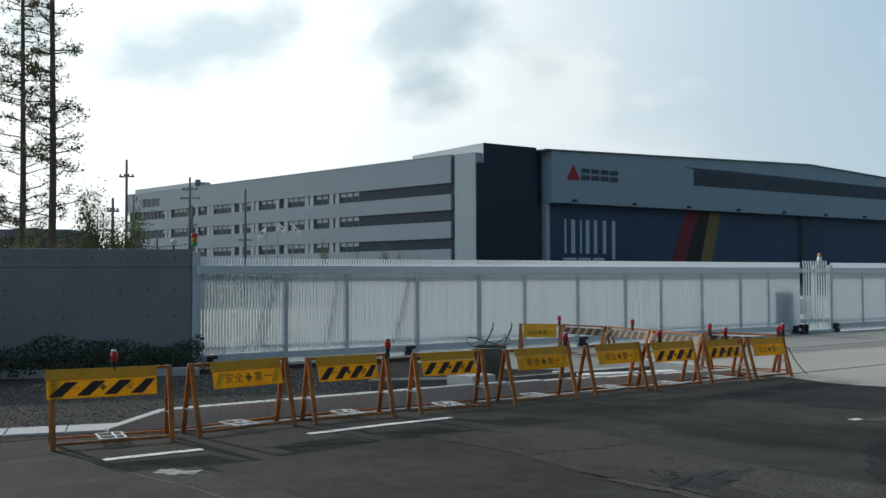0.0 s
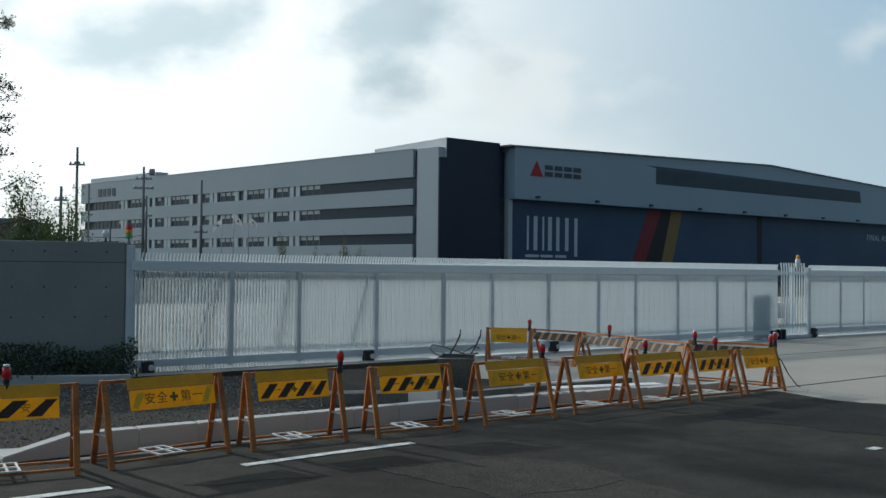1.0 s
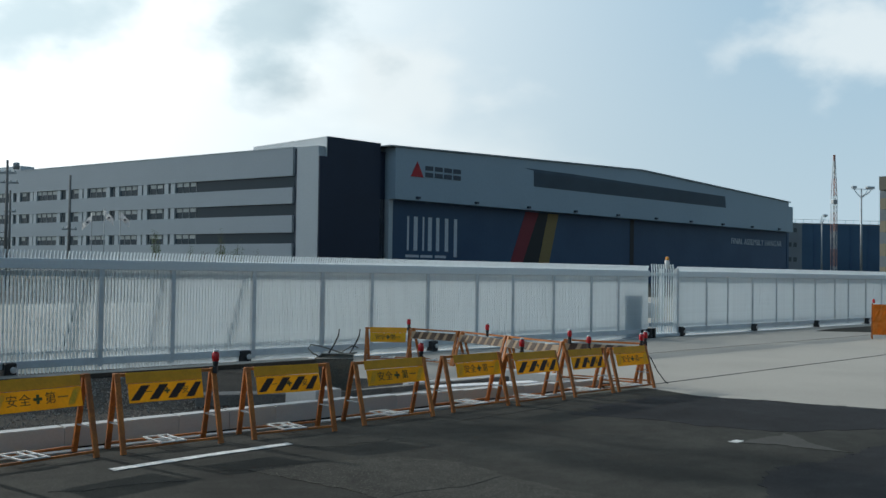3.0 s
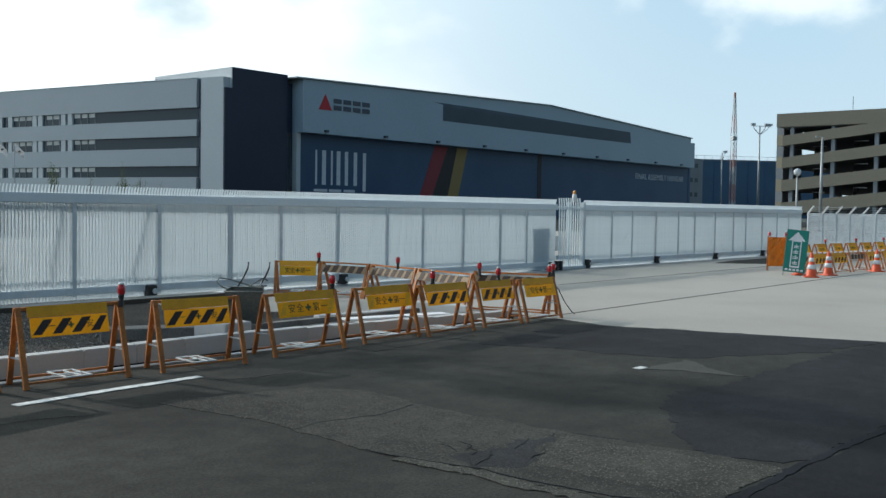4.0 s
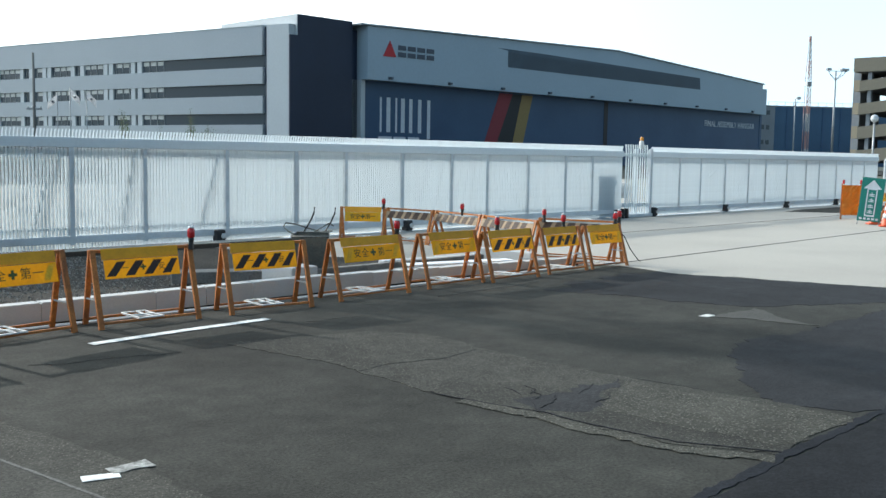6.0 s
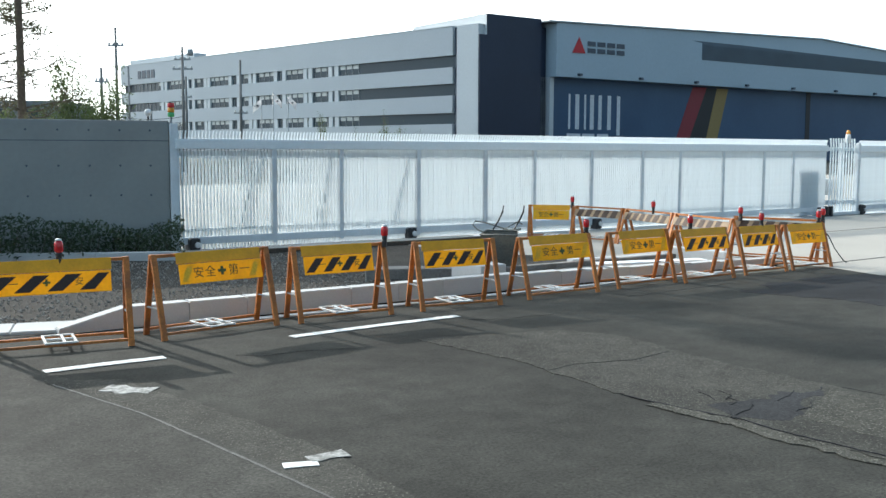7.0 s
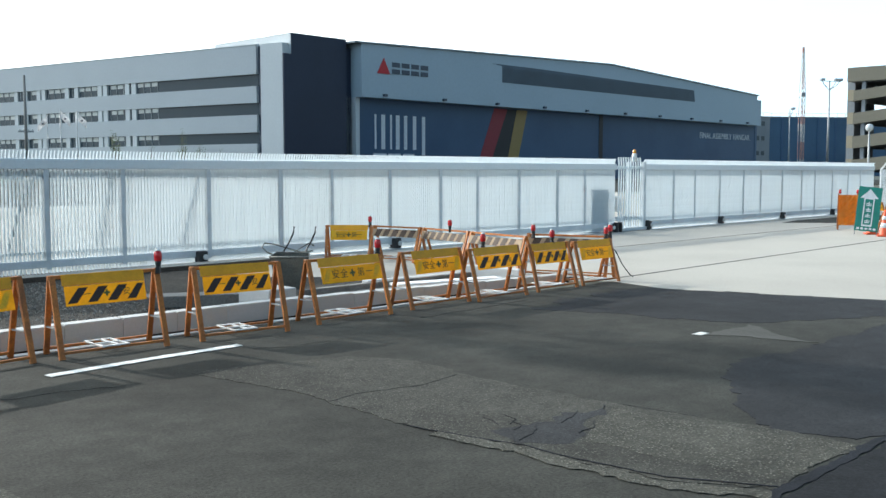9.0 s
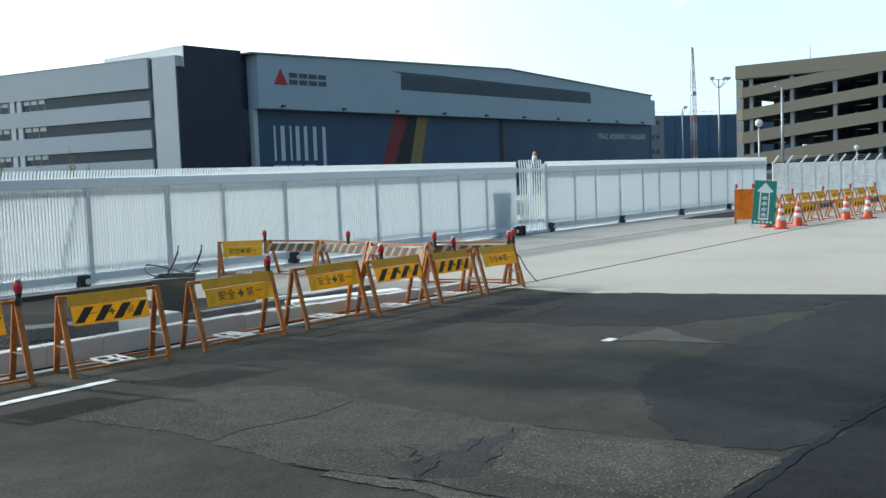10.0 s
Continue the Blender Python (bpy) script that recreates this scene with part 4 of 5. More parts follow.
# ---- road paint, seams and patches ----
def ribbon(points, width, z, mat, name, label, rough=0.0, seed=1, kind="structure"):
    jag = 0.07 if mat == "road_paint" else 0.4
    rng = random.Random(seed)
    pts = [Vector((x, y, 0)) for x, y in points]
    fine = []
    for a, b in zip(pts, pts[1:]):
        k = max(2, int((b - a).length / 0.05))
        fine += [a.lerp(b, j / k) for j in range(k)]
    fine.append(pts[-1])
    bm = bmesh.new()
    last = None
    for j, p in enumerate(fine):
        way = (fine[min(j + 1, len(fine) - 1)] - fine[max(j - 1, 0)]).normalized()
        side = Vector((-way.y, way.x, 0))
        p = p + side * (rng.uniform(-0.4, 0.4) + 2.2 * noise.noise((p.x * 3.1, p.y * 3.1, seed))) * rough
        l, r = width / 2 * (1 + rng.uniform(-1, 1) * jag), width / 2 * (1 + rng.uniform(-1, 1) * jag)
        pair = [bm.verts.new((p + side * l) + Vector((0, 0, z))), bm.verts.new((p - side * r) + Vector((0, 0, z)))]
        if last:
            bm.faces.new((last[0], last[1], pair[1], pair[0]))
        last = pair
    bmesh.ops.recalc_face_normals(bm, faces=bm.faces[:])
    if bm.faces[:] and sum(f.normal.z for f in bm.faces) < 0:
        bmesh.ops.reverse_faces(bm, faces=bm.faces[:])
    bmesh.ops.solidify(bm, geom=bm.faces[:], thickness=0.003)
    return piece(name, bm, mat, label, name.split("_")[-1], kind=kind)


def patch(points, z, mat, name, label, seed=1, rough=0.035):
    rng = random.Random(seed)
    pts = [Vector((x, y, 0)) for x, y in points]
    out = []
    for a, b in zip(pts, pts[1:] + pts[:1]):
        k = max(1, int((b - a).length / 0.07))
        for j in range(k):
            p = a.lerp(b, j / k)
            wob = noise.noise_vector((p.x * 2.1, p.y * 2.1, seed)) * rough * 2.2
            out.append((p.x + wob.x + rng.uniform(-rough, rough) * 0.7, p.y + wob.y + rng.uniform(-rough, rough) * 0.7))
    return piece(name, slab(out, -0.01, z), mat, label, name.split("_")[-1], kind="structure")


OLD = [(0.0, 8.73), (0.35, 8.3), (0.71, 7.95), (0.94, 7.56), (1.32, 6.94), (1.59, 6.51), (1.96, 6.17), (2.19, 5.75), (2.54, 5.36), (3.05, 5.06),
       (3.45, 5.33), (4.02, 5.68), (3.85, 5.96), (3.62, 6.25), (3.35, 6.55), (3.05, 6.9), (2.85, 7.1), (2.55, 7.55), (2.2, 8.2), (1.85, 8.9), (1.3, 9.2), (0.5, 8.95)]
patch(OLD, 0.004, "asphalt_old", "road_patch", "rough, stony patch of old asphalt in the road", 3)
patch([(2.42, 6.2), (2.62, 6.5), (2.90, 6.87), (3.32, 6.4), (3.6, 6.1), (4.02, 5.68), (3.5, 5.38), (3.15, 5.2), (2.78, 5.62)],
      0.0052, "asphalt_stony", "road_patch", "bare stony end of the old asphalt patch", 23, 0.03)
patch([(1.87, 6.41), (2.25, 6.62), (2.9, 6.97), (2.6, 6.5), (2.36, 6.08), (2.1, 6.15)], 0.0048, "asphalt_spot", "road_patch", "dark tarred spot in the old patch", 24, 0.07)
patch([(2.2, 4.35), (3.0, 4.92), (4.27, 5.76), (5.7, 6.58), (8.2, 8.05), (11.3, 9.9), (13.5, 8.5), (40, -9.6), (40, -40), (0, -20), (-0.6, 1.9)], 0.0045, "asphalt_new", "road_patch", "newer, darker asphalt strip of the road", 4, 0.02)
patch([(4.62, 8.3), (4.2, 7.75), (3.75, 6.55), (3.67, 6.15), (4.05, 5.75), (4.33, 5.9), (5.7, 6.65), (8.2, 8.1), (10.9, 9.75), (9.2, 10.9), (7.4, 9.9), (5.6, 8.75)],
      0.0038, "asphalt_dark", "road_patch", "dark bluish patch of asphalt in the road", 25, 0.06)
patch([(3.9, 11.7), (5.4, 13.3), (6.3, 13.3), (9.2, 10.9), (7.4, 10.2), (5.7, 10.25)], 0.003, "asphalt_dark", "road_patch", "dark bluish patch of asphalt before the apron", 26, 0.08)
patch([(-2.75, 7.15), (-1.73, 6.3), (-0.7, 5.19), (-0.42, 4.8), (1.6, 2.2), (2.2, 2.5), (0.05, 4.77), (-0.72, 5.8), (-1.78, 6.85), (-2.2, 7.2)], 0.0035, "asphalt_old", "road_patch", "pale trench strip of older asphalt", 6, 0.03)
patch([(-3.2, 7.8), (-2.55, 7.2), (-1.6, 6.38), (-0.6, 5.25), (0.52, 3.92), (1.65, 2.65), (0.5, -1.0), (-9.0, -2.0), (-9.5, 3.5)], 0.0031, "asphalt_mid", "road_patch", "paler worn strip of asphalt beside the trench", 27, 0.02)
patch([(4.98, 9.58), (5.79, 10.08), (5.72, 9.55), (5.8, 8.92), (5.55, 9.15), (5.36, 9.38)], 0.0046, "asphalt_pale", "road_patch", "paler worn patch in the dark asphalt", 7, 0.04)
ribbon([(2.2, 4.4), (3.0, 4.97), (4.27, 5.81), (5.7, 6.64), (8.2, 8.1), (11.2, 9.95)], 0.07, 0.0065, "asphalt_tar", "road_seam", "dark tar seam between two strips of asphalt", 0.008, 2)
ribbon([(1.55, 6.5), (1.93, 6.08), (2.17, 5.7), (2.52, 5.27), (3.0, 4.98)], 0.12, 0.0072, "asphalt_stony", "road_seam", "raised edge of an old asphalt patch", 0.012, 3)
ribbon([(1.4, 6.75), (1.75, 6.36), (2.03, 6.13), (2.25, 5.77), (2.6, 5.38), (3.1, 5.08)], 0.014, 0.0085, "asphalt_tar", "road_crack", "open crack beside the old patch", 0.012, 4)
web = random.Random(31)
for k in range(7):
    x, y = 2.38 + web.uniform(-0.4, 0.42), 6.42 + web.uniform(-0.3, 0.35)
    a = radians(web.choice((40, 48, -38, 75, 15)) + web.uniform(-14, 14))
    r = web.uniform(0.18, 0.42)
    ribbon([(x, y), (x + r * math.cos(a) * 0.5, y + r * math.sin(a) * 0.5), (x + r * math.cos(a + 0.3), y + r * math.sin(a + 0.3))], web.uniform(0.004, 0.007), 0.0072 + 0.0002 * k,
           "asphalt_dark", "road_crack", "dark mended crack in the old patch", 0.03, 60 + k)
CRACKS = ([(0.96, 7.5), (1.3, 7.75), (1.7, 7.85), (2.1, 8.2)], [(0.5, 9.75), (0.9, 9.8), (1.4, 10.1)], [(-1.5, 8.05), (-1.25, 8.05), (-0.9, 8.25), (-0.5, 8.35)],
          [(3.0, 6.95), (3.4, 6.5)], [(2.4, 11.3), (3.2, 11.9), (4.0, 12.5)])
for k, line in enumerate(CRACKS):
    ribbon(line, 0.006 + 0.002 * (k % 3), 0.0072, "asphalt_seam", "road_crack", "thin dark crack in the asphalt", 0.03, 7 + k)
ribbon([(-2.6, 7.05), (-1.73, 6.27), (-0.74, 5.15), (0.4, 3.85), (1.5, 2.65)], 0.018, 0.0062, "asphalt_line", "road_seam", "pale straight trench edge in the asphalt", 0.002, 12)
ribbon([(-2.82, 7.46), (-2.45, 7.72), (-2.05, 7.97)], 0.11, 0.008, "road_paint", "painted_line", "worn white line on the asphalt", 0.004, 15)
ribbon([(-1.15, 8.84), (-0.4, 9.42), (0.38, 9.96)], 0.11, 0.008, "road_paint", "painted_line", "worn white line on the asphalt", 0.004, 16)
ribbon([(-0.7, 5.23), (-0.52, 5.28)], 0.085, 0.009, "road_paint", "painted_line", "scrap of worn white paint on the asphalt", 0.004, 17)
ribbon([(-0.58, 5.34), (-0.38, 5.45)], 0.11, 0.009, "worn_paint", "painted_line", "broken scrap of worn white paint on the asphalt", 0.012, 18)
ribbon([(4.90, 9.58), (5.04, 9.68)], 0.10, 0.0076, "road_paint", "painted_line", "scrap of white paint on the asphalt", 0.004, 19)
ribbon([(-2.2, 6.95), (-1.84, 6.88)], 0.17, 0.0068, "worn_paint", "painted_line", "worn ghost of white paint on the asphalt", 0.02, 20)

# ---- the work site beyond the apron ----
def build_cone(x, y, s=0.7):
    c = thing("traffic_cone", pose(x, y, 0.003, 0, 0, x * 31), "orange traffic cone with white bands", "traffic cone", "traffic cones by the work site")
    part("base", box(-0.19 * s / 0.7, 0.19 * s / 0.7, -0.19 * s / 0.7, 0.19 * s / 0.7, 0, 0.035, 0.01), "cone_orange", c)
    part("body", lathe([(0.145, 0.03), (0.135, 0.05), (0.03, s), (0.02, s + 0.008)], 20), "cone_orange", c)
    for z0, z1 in ((0.22, 0.34), (0.42, 0.52)):
        r = lambda z: 0.138 - 0.106 * (z - 0.05) / (s - 0.05)
        part("band", lathe([(r(z0) + 0.004, z0), (r(z1) + 0.004, z1)], 20), "cloth_white", c, "white reflective band")


for x, y in ((16.5, 22.35), (16.75, 23.2), (17.56, 23.05), (20.3, 24.45), (20.95, 24.3)):
    build_cone(x, y, 0.66)


def build_green_sign():
    b = thing("road_sign", along(16.17, 23.16, 0.81, -0.58) @ Matrix.Rotation(radians(5), 4, "Y") @ Matrix.Diagonal((0.66, 1, 0.88, 1)), "green standing road sign with a white arrow", "road sign")
    m = Matrix.Rotation(radians(-9), 4, "X")
    for u in (0.03, 0.83):
        part("leg", bar((u, 0, 0), (u, 0.24, 1.45), 0.03), "pole_steel", b)
        part("leg", bar((u, 0.55, 0), (u, 0.24, 1.42), 0.03), "pole_steel", b)
    brd = part("board", box(0, 0.86, -0.02, 0.0, 0.14, 1.46, 0.005), "sign_green", b, "", m)
    part("arrow", prism([(0.43, 1.40), (0.76, 1.12), (0.62, 1.12), (0.62, 0.28), (0.24, 0.28), (0.24, 1.12), (0.10, 1.12)], -0.026, -0.02), "cloth_white", brd, "white upward arrow")
    part("arrow_field", box(0.285, 0.575, -0.03, -0.024, 0.33, 1.09), "sign_green", brd)
    for k in range(4):
        bm = bmesh.new()
        z = 0.38 + k * 0.17
        add_box(bm, 0.33, 0.53, -0.034, -0.030, z, z + 0.025)
        add_box(bm, 0.33, 0.53, -0.034, -0.030, z + 0.05, z + 0.075)
        add_box(bm, 0.415, 0.445, -0.034, -0.030, z, z + 0.12)
        part("writing_bar", bm, "cloth_white", brd, "white bars of writing")
    for k in range(5):
        part("writing_bar", box(0.08 + k * 0.15, 0.18 + k * 0.15, -0.026, -0.02, 0.18, 0.24), "cloth_white", brd, "white bars of writing")


build_green_sign()


def build_folded_board():
    b = thing("folded_board", along(17.1, 25.2, 0.85, -0.5), "orange folding barrier with crumpled sheeting", "barrier")
    for u in (0, 0.5):
        part("leg", bar((u, -0.12, 0), (u, 0.05, 1.02), 0.028), "orange_steel", b)
        part("leg", bar((u, 0.26, 0), (u, 0.08, 1.02), 0.028), "orange_steel", b)
    bm = bmesh.new()
    rng = random.Random(2)
    g = [[bm.verts.new((u / 8 * 0.52, -0.16 + 0.17 * w / 10 + rng.uniform(-0.03, 0.03), 0.14 + w / 10 * 0.85)) for u in range(9)] for w in range(11)]
    for w in range(10):
        for u in range(8):
            bm.faces.new((g[w][u], g[w][u + 1], g[w + 1][u + 1], g[w + 1][u]))
    bmesh.ops.solidify(bm, geom=bm.faces[:], thickness=0.006)
    part("sheet", bm, "orange_sheet", b)
    for u in (0.04, 0.5):
        part("lamp", lathe([(0.03, 1.02), (0.035, 1.05), (0.035, 1.12), (0.02, 1.14)], 10), "red_lens", b, "", Matrix.Translation((u, 0.06, 0)))


build_folded_board()
for k in range(9):
    x, y = 17.3 + k * 1.02, 23.5 + k * 0.52
    build_barricade(x, y, x + 0.86, y + 0.42, 0.56, "bar" if k % 3 == 2 else "striped", (0.08, 0.9))
for k in range(9):
    x, y = 19.0 + k * 1.12, 27.4 + k * 0.62
    build_barricade(x, y, x + 0.72, y + 0.34, 0.66, "plain", (0.15, 0.85), label="orange steel folding barricade standing farther back")
    if k % 2 == 0:
        build_warning_lamp(x + 0.7, y + 0.33, 0.66, k * 30)


def build_mesh_fence():
    a, dx, dy = (26.1, 35.85), 0.93, 0.368
    f = thing("wire_fence", along(*a, dx, dy), "tall grey wire mesh fence with angled arms on its posts", "fence")
    for k in range(27):
        u = 0.25 + k * 1.1
        part("post", bar((u, 0, 0), (u, 0, 1.76), 0.06), "gate_steel", f)
        part("arm", bar((u, 0, 1.72), (u + 0.03, -0.24, 2.02), 0.10, 0.05), "cloth_white", f, "white slanting arm")
        if k < 26:
            bm = bmesh.new()
            for j in range(22):
                add_box(bm, u + j * 0.05, u + j * 0.05 + 0.024, -0.006, 0.006, 0.05, 1.72)
            for j in range(12):
                add_box(bm, u, u + 1.1, -0.008, -0.004, 0.08 + j * 0.148, 0.096 + j * 0.148)
            part("mesh_panel", bm, "gate_steel", f)
    for j in range(3):
        part("wire", bar((0.25, -0.06 - j * 0.07, 1.8 + j * 0.09), (28.5, -0.06 - j * 0.07, 1.8 + j * 0.09), 0.012), "gate_steel", f)


build_mesh_fence()


# ---- car park ----
def build_garage():
    g = thing("parking_garage", along(73.1, 106.1, 0.56, -0.829), "olive brown multi-storey car park with sloping ramps", "parking garage")
    n, deep = 62.0, 34.0
    part("parapet", box(-0.2, n, 0.0, 0.4, 12.4, 14.05), "garage_band", g)
    # end parapet and end bands use the lighter colour that imitates sun
    part("parapet", box(-0.2, 0.2, 0.4, deep, 12.4, 14.05), "garage_side_sunlit", g)
    slope = 0.108
    for t0, b0 in ((11.3, 10.05), (8.6, 7.3), (5.82, 4.4), (3.02, 1.5)):
        part("ramp_band", prism([(0.6, t0), (0.6, b0), (n, b0 + slope * n), (n, t0 + slope * n)], 0.02, 0.35), "garage_band", g, "olive brown sloping parapet band")
        part("side_band", box(-0.1, 0.6, 0.02, deep, b0 + 0.05, t0 + 0.1), "garage_side_sunlit", g)
        part("deck", prism([(0.4, b0), (0.4, b0 + 0.25), (n, b0 + 0.25 + slope * n), (n, b0 + slope * n)], 0.4, deep), "garage_inside_shaded", g)
    # columns past the fourth get the dark tone, as interior shade
    for k in range(12):
        u = 1.4 + k * 5.0
        part("column", box(u, u + 0.45, 0.4, 0.85, 0, 12.4), "garage_inside_shaded" if k > 3 else "far_grey", g)
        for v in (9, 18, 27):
            part("column", box(u, u + 0.5, v, v + 0.5, 0, 12.4), "garage_inside_shaded", g)
    part("back_wall", box(0.2, n, deep - 0.3, deep, 0, 12.3), "garage_inside_shaded", g)
    part("roof_deck", box(0.2, n, 0.4, deep - 0.3, 12.3, 12.5), "garage_inside_shaded", g)
    part("stair_tower", box(-1.1, -0.2, 2.5, 9, 0, 13.2), "far_grey", g, "grey stair tower")
    for k in range(4):
        part("tower_window", box(-1.15, -1.1, 3.5, 8, 2.2 + k * 2.8, 4.2 + k * 2.8), "window_glass", g)
    for t0, b0 in ((10.3, 8.8), (7.5, 6.0), (4.6, 3.2)):
        for k in range(8):
            u = 3.0 + k * 5.0
            part("strip_lamp", box(u, u + 1.6, 4, 4.15, t0 + slope * u - 0.55, t0 + slope * u - 0.45), "globe", g, "pale ceiling lamp")
    part("mast", bar((8, 3, 13.8), (8, 3, 16.0), 0.06), "pole_steel", g)


build_garage()


# ---- far buildings, masts and poles ----
def far_block(name, x0, y0, dx, dy, length, depth, h, mat, label, storeys=0):
    b = thing(name, along(x0, y0, dx, dy), label, "building")
    part("wall", box(0, length, 0, depth, 0, h), mat, b)
    part("parapet", box(-0.15, length + 0.15, -0.15, depth + 0.15, h, h + 0.4), "far_grey", b)
    for s in range(storeys):
        z = h * (s + 0.45) / storeys
        k = 1.2
        while k < length - 2.5:
            part("window", box(k, k + 2.0, -0.05, 0.02, z, z + 1.3), "window_glass", b)
            k += 3.4
    return b


b = far_block("far_hangar", 172, 300, 1, -0.05, 60, 40, 19.6, "far_blue", "dark blue far hangar with a railed roof")
for k in range(20):
    part("rail_post", bar((k * 3, 0.3, 20), (k * 3, 0.3, 21.2), 0.12), "pole_steel", b)
part("rail", bar((0, 0.3, 21.2), (58, 0.3, 21.2), 0.1), "pole_steel", b)
for k in range(9):
    part("rib", box(3 + k * 6.5, 3.5 + k * 6.5, -0.3, 0, 0, 19.6), "navy", b)
far_block("stair_block", 150, 262, 0.83, 0.56, 10, 12, 17.5, "far_grey", "grey stair block beside the hangar", 4)
far_block("apartment_block", -58, 84, 1, 0.05, 14.2, 12, 14.5, "far_grey", "dark grey far building behind the trees", 5)
far_block("low_house", -49, 108, 1, 0.1, 9.2, 14, 6.6, "far_grey", "low dark roofed house beyond the wall", 2)


def build_crane():
    c = thing("tower_crane", pose(164.0, 260, 0), "red and white lattice crane mast", "crane")
    h, w = 37.8, 0.6
    for k in range(22):
        z0, z1 = k * h / 22, (k + 1) * h / 22
        taper = 1.0 if k < 14 else 1 - 0.8 * (k - 14) / 8
        r = w * taper
        paint = "crane_red" if (k // 3) % 2 else "crane_pale"
        section = part("mast_section", bar((-r, -r, z0), (-r, -r, z1), 0.14), paint, c)
        for a, b, t in (((r, -r, z0), (r, -r, z1), 0.14), ((r, r, z0), (r, r, z1), 0.14), ((-r, r, z0), (-r, r, z1), 0.14),
                        ((-r, -r, z0), (r, -r, z1), 0.1), ((r, -r, z0), (-r, -r, z1), 0.1), ((-r, -r, z0), (r, -r, z0), 0.1)):
            part("strut", bar(a, b, t), paint, section)
    part("cab", box(-0.7, 0.7, -0.8, 0.7, 23.4, 24.6, 0.1), "pole_steel", c)


build_crane()


def build_flood_mast(x, y, h, arms, label):
    c = thing("floodlight_mast", pose(x, y, 0), label, "lamp post")
    part("pole", tube([(0, 0, 0), (0, 0, h)], h * 0.014, h * 0.007, 10), "pole_steel", c)
    for k, a in enumerate(arms):
        part("arm", tube([(0, 0, h - 1.8), (a * 0.75, 0, h - 0.7), (a, 0, h)], 0.08, 0.06, 6), "pole_steel", c)
        part("lamp_head", box(a - 0.45, a + 0.45, -0.4, 0.25, h, h + 0.45, 0.08), "globe", c, "pale floodlight head")
    part("crossbar", bar((min(arms) - 0.3, 0, h - 0.1), (max(arms) + 0.3, 0, h - 0.1), 0.1), "pole_steel", c)


def build_lamp_post(x, y, h, a, label):
    c = thing("lamp_post", pose(x, y, 0), label, "lamp post")
    part("pole", tube([(0, 0, 0), (0, 0, h)], 0.16, 0.09, 10), "pole_steel", c)
    part("lamp_head", box(a - 0.25, a + 0.25, -0.12, 0.12, h, h + 0.1, 0.03), "pole_steel", c)


build_flood_mast(113, 170, 19.0, (-1.6, 1.4, 2.2), "tall grey floodlight mast on the apron")
build_flood_mast(117, 190, 14.8, (0.7,), "slim grey lamp post on the apron")
build_lamp_post(57, 76, 8.6, -0.5, "slim grey lamp post before the car park")


def build_globe_lamp(x, y, h, r=0.55):
    c = thing("globe_lamp", pose(x, y, 0), "street lamp with a round pale globe", "street lamp")
    part("pole", tube([(0, 0, 0), (0, 0, h)], 0.09, 0.06, 8), "pole_steel", c)
    part("globe", lathe([(r * math.sin(math.pi * (k + 0.4) / 12.8), h + r * (1 - math.cos(math.pi * (k + 0.4) / 12.8))) for k in range(13)], 18), "globe", c)


build_globe_lamp(43, 60, 4.35, 0.27)
build_globe_lamp(60, 70, 2.6, 0.25)


def build_utility_pole(x, y, h, cross, label):
    c = thing("utility_pole", pose(x, y, 0), label, "utility pole", "utility poles behind the wall")
    part("pole", tube([(0, 0, 0), (0, 0, h)], 0.14, 0.08, 10), "pole_concrete", c)
    for z, w in cross:
        part("crossarm", box(-w, w, -0.06, 0.06, z, z + 0.12), "pole_steel", c)
        for k in range(4):
            part("insulator", lathe([(0.05, 0), (0.08, 0.06), (0.04, 0.16)], 8), "white_plastic", c, "", Matrix.Translation((-w + 0.1 + k * (2 * w - 0.2) / 3, 0, z + 0.12)))
    return c


build_utility_pole(-21.7, 70, 10.2, ((8.9, 0.55),), "tall concrete utility pole with one crossarm")
build_utility_pole(-19.5, 60, 6.6, ((5.7, 0.4),), "short concrete utility pole among the shrubs")
p = build_utility_pole(-18.3, 75, 9.4, ((8.4, 0.6), (7.7, 0.75)), "concrete utility pole with crossarms and a transformer")
part("transformer", lathe([(0.2, 0), (0.23, 0.04), (0.23, 0.42), (0.2, 0.48)], 14), "pole_steel", p, "grey drum transformer", Matrix.Translation((0.6, 0, 8.75)))
build_utility_pole(-21.7, 90, 8.3, ((6.4, 0.5),), "concrete utility pole in front of the office")
build_utility_pole(-14.9, 80, 8.9, ((4.6, 0.55),), "slim pole with a bracket in front of the office")
build_utility_pole(-26.3, 95, 6.0, (), "slim pole before the office front")


def wire(p, q, sag):
    pts = [Vector(p).lerp(Vector(q), k / 14) - Vector((0, 0, sag * 4 * (k / 14) * (1 - k / 14))) for k in range(15)]
    piece("overhead_wire", tube(pts, 0.02, 0.02, 5), "black_plastic", "thin overhead wire between utility poles", "wire")


wire((-21.7, 70, 4.0), (-18.3, 75, 4.2), 0.2)
wire((-21.7, 70, 3.6), (-18.3, 75, 3.6), 0.2)


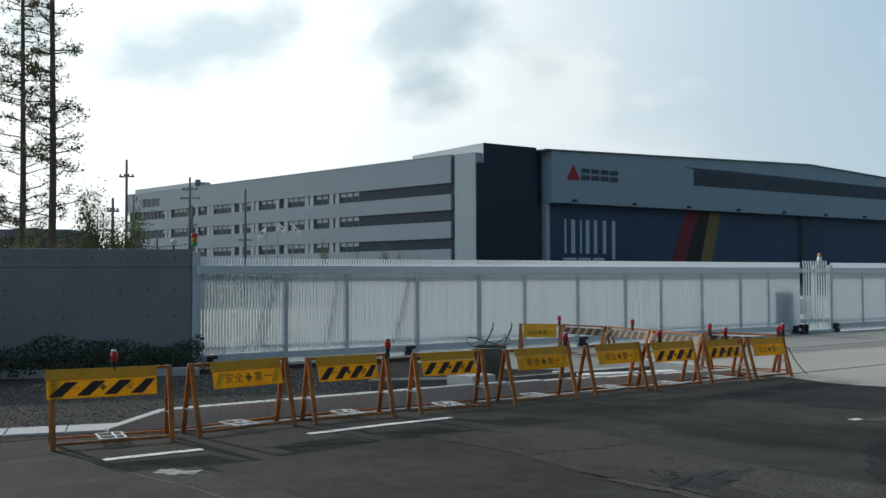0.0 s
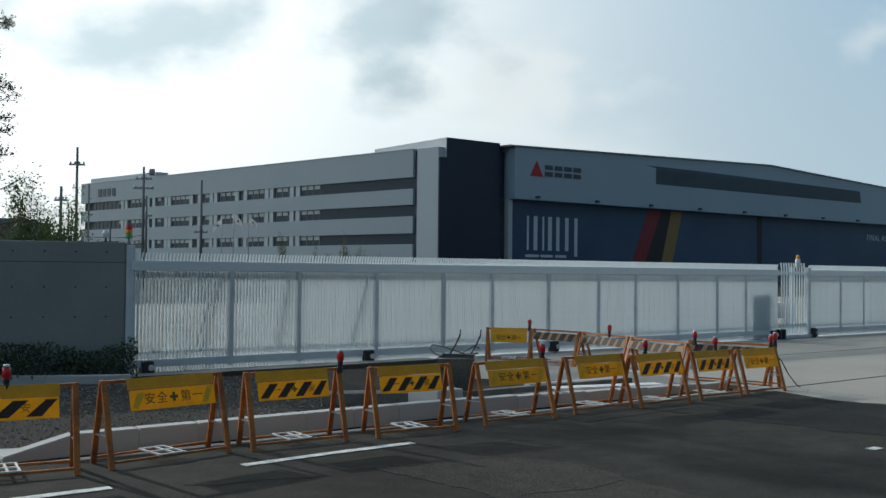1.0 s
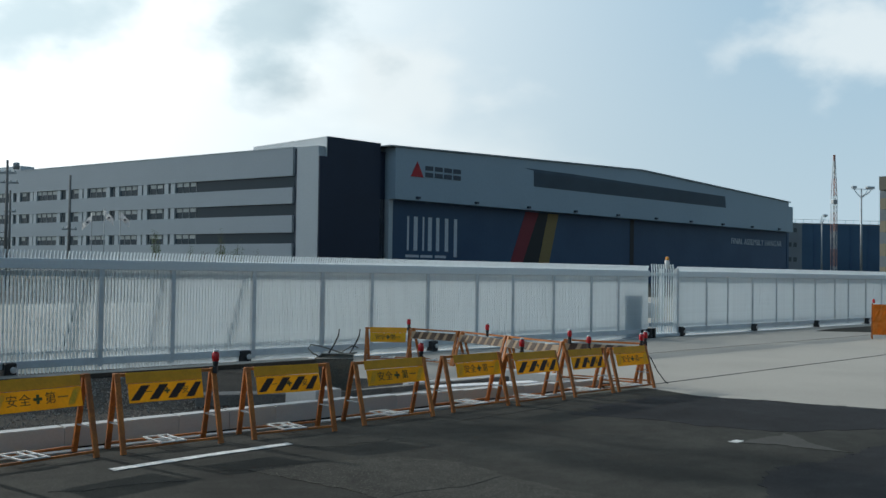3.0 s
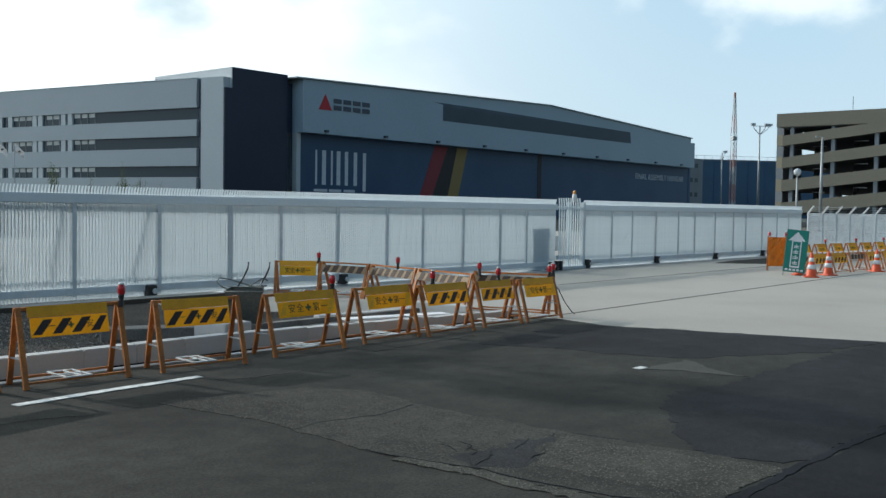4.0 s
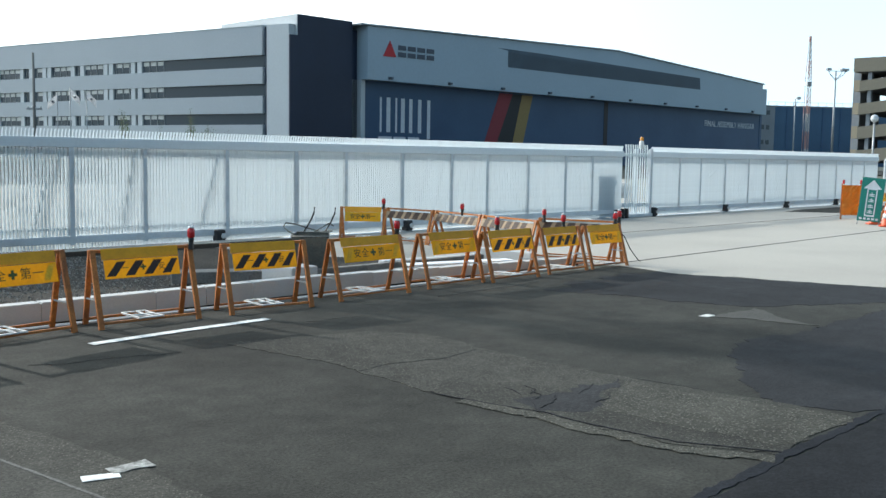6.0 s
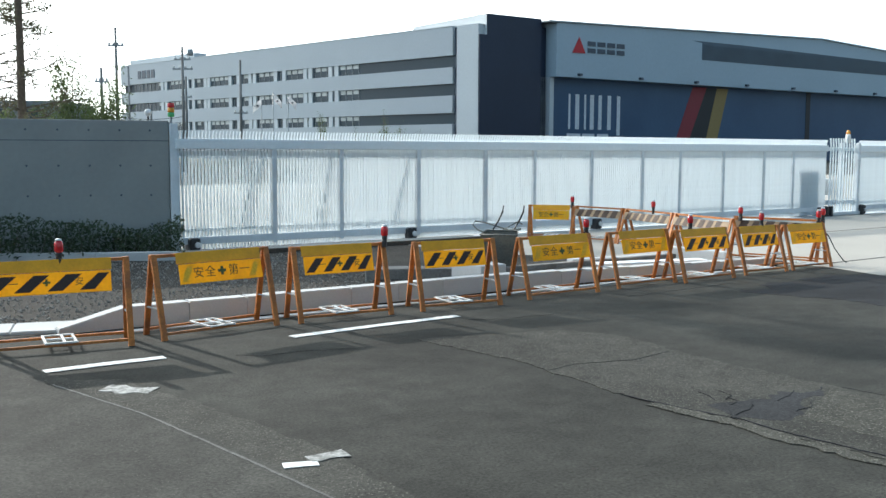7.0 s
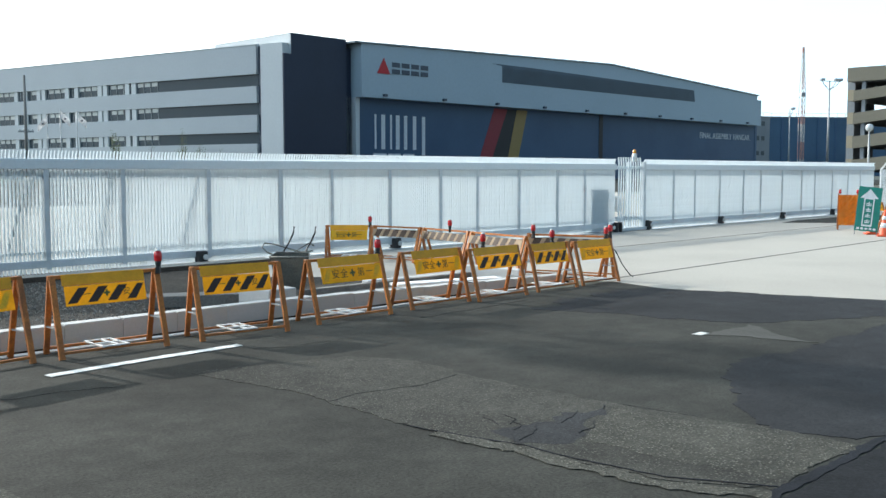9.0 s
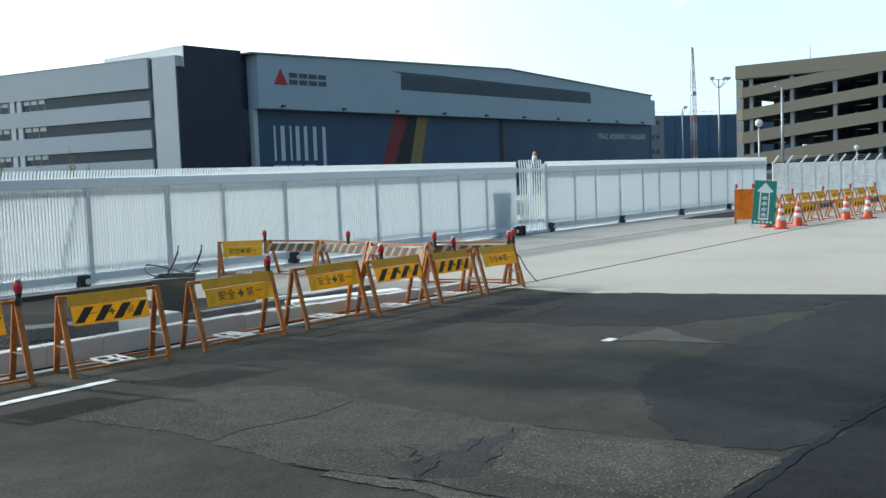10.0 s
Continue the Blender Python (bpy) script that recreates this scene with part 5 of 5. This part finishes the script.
def build_flag(x, y, h, turn):
    c = thing("flag", pose(x, y, 0, 0, 0, turn), "white flag hanging from a slim pole in the yard", "flag", "white flags in the yard")
    part("pole", tube([(0, 0, 0), (0, 0, h)], 0.035, 0.025, 8), "pole_steel", c)
    bm = bmesh.new()
    g = [[bm.verts.new((0.03 + u / 6 * 0.5, 0.06 * math.sin(u * 1.3 + w), h - 0.1 - w / 5 * 0.42 - u / 6 * 0.5)) for u in range(7)] for w in range(6)]
    for w in range(5):
        for u in range(6):
            bm.faces.new((g[w][u], g[w][u + 1], g[w + 1][u + 1], g[w + 1][u]))
    bmesh.ops.solidify(bm, geom=bm.faces[:], thickness=0.006)
    cl = part("cloth", bm, "cloth_white", c)
    part("emblem", box(0.2, 0.32, -0.08, 0.08, h - 0.6, h - 0.5, 0.03), "sign_dark", cl)


for x, y, h, turn in ((-9.9, 60, 4.9, 200), (-9.2, 60, 5.2, 20), (-8.3, 60, 5.1, 0)):
    build_flag(x, y, h, turn)


def build_signal():
    c = thing("signal_light", pose(-4.05, 16.1, 2.1), "small stacked signal light in red, amber and green", "signal light")
    part("stem", tube([(0, 0, 0), (0, 0, 0.1)], 0.02, 0.02, 8), "pole_steel", c)
    for k, m in enumerate(("green_lens", "amber_lens", "red_lens")):
        part("lens", lathe([(0.05, 0.1 + k * 0.075), (0.055, 0.11 + k * 0.075), (0.055, 0.165 + k * 0.075), (0.05, 0.173 + k * 0.075)], 14), m, c)


build_signal()


def build_dome_camera(x, y, z):
    c = thing("security_camera", pose(x, y, z), "small white dome camera on the wall top", "security camera")
    part("bracket", tube([(0, 0, 0), (0, 0, 0.07)], 0.018, 0.018, 8), "black_plastic", c)
    part("dome", lathe([(0.06 * math.sin(math.pi * (k + 0.4) / 8.8), 0.07 + 0.06 * (1 - math.cos(math.pi * (k + 0.4) / 8.8))) for k in range(9)], 16), "white_plastic", c)


build_dome_camera(-4.42, 16.1, 2.14)


# ---- trees ----
def build_conifer(x, y, h, r, seed, leaves, label, start=0.2, mat="needle"):
    rng = random.Random(seed)
    t = thing("tree", pose(x, y, 0), label, "tree")
    part("trunk", tube([(0, 0, 0), (0.03, 0, h * 0.3), (-0.03, 0.02, h * 0.65), (0, 0, h)], 0.11, 0.02, 10), "bark", t)
    limbs, crown = bmesh.new(), bmesh.new()
    tips = []
    for k in range(int(h * 9)):
        z = h * (start + (1 - start) * rng.random() ** 0.95)
        a = rng.uniform(0, 6.283)
        n = r * (1 - 0.72 * (z / h)) * rng.uniform(0.55, 1.15)
        p = Vector((0, 0, z))
        q = p + Vector((math.cos(a) * n * 0.6, math.sin(a) * n * 0.6, n * 0.12))
        e = p + Vector((math.cos(a + 0.15) * n, math.sin(a + 0.15) * n, n * rng.uniform(0.05, 0.4)))
        tube([p, q, e], 0.02, 0.006, 4, limbs)
        tips.append((p, q, e))
        for j in range(5):
            s = q.lerp(e, rng.random())
            w = s + Vector((rng.uniform(-1, 1), rng.uniform(-1, 1), rng.uniform(-0.3, 0.8))) * n * 0.3
            tube([s, w], 0.006, 0.003, 3, limbs)
            tips.append((s, s, w))

    def spot():
        p, q, e = tips[rng.randrange(len(tips))]
        f = rng.uniform(0.25, 1.05)
        return p.lerp(e, f) + Vector((rng.gauss(0, 0.06), rng.gauss(0, 0.06), rng.gauss(0, 0.06)))

    leaf_cloud(crown, rng, spot, int(leaves * 3.2), 0.034)
    part("branchwork", limbs, "bark", t)
    part("crown", crown, mat, t)


build_conifer(-8.69, 21.6, 13.5, 1.35, 11, 3800, "tall thin conifer with sparse brown-green foliage", 0.14)
build_conifer(-10.9, 25.3, 14.0, 1.4, 12, 3800, "tall thin conifer with sparse foliage behind the wall", 0.12)
build_conifer(-12.6, 26.0, 12.5, 1.4, 13, 3600, "tall thin conifer with sparse foliage behind the wall", 0.12)


def build_shrub(x, y, h, r, seed, leaves, label):
    rng = random.Random(seed)
    t = thing("shrub", pose(x, y, 0), label, "shrub")
    limbs, crown = bmesh.new(), bmesh.new()
    ends = []
    for k in range(26):
        a = rng.uniform(0, 6.283)
        n = r * rng.random() ** 0.6
        e = Vector((math.cos(a) * n, math.sin(a) * n, h * rng.uniform(0.45, 1.0) * (1 - 0.35 * n / r)))
        m = Vector((e.x * 0.4, e.y * 0.4, e.z * 0.55))
        tube([(0, 0, 0), m, e], 0.025, 0.005, 5, limbs)
        ends.append((m, e))

    def spot():
        m, e = ends[rng.randrange(len(ends))]
        return m.lerp(e, rng.uniform(0.1, 1.08)) + Vector((rng.gauss(0, 0.1), rng.gauss(0, 0.1), rng.gauss(0, 0.1)))

    leaf_cloud(crown, rng, spot, int(leaves * 3.0), 0.034)
    part("branchwork", limbs, "bark", t)
    part("crown", crown, "leaf", t)


build_shrub(-8.35, 23.6, 4.3, 1.0, 21, 3600, "young green leafy tree behind the wall")
build_shrub(-7.9, 24.0, 3.4, 0.6, 22, 2200, "low green shrub behind the wall")
build_shrub(-7.25, 23.2, 4.0, 0.55, 23, 1800, "slim green shrub by the end of the wall")
build_shrub(-9.4, 21.7, 3.2, 0.6, 24, 2000, "green climber round a tree trunk")
for k, (x, h) in enumerate(((-6.5, 4.3), (-4.4, 3.6), (-2.6, 4.6), (-3.6, 3.0), (-1.5, 3.9), (-0.3, 3.2))):
    build_shrub(x, 62, h, 0.55, 40 + k, 700, "young slim tree in the yard before the office")
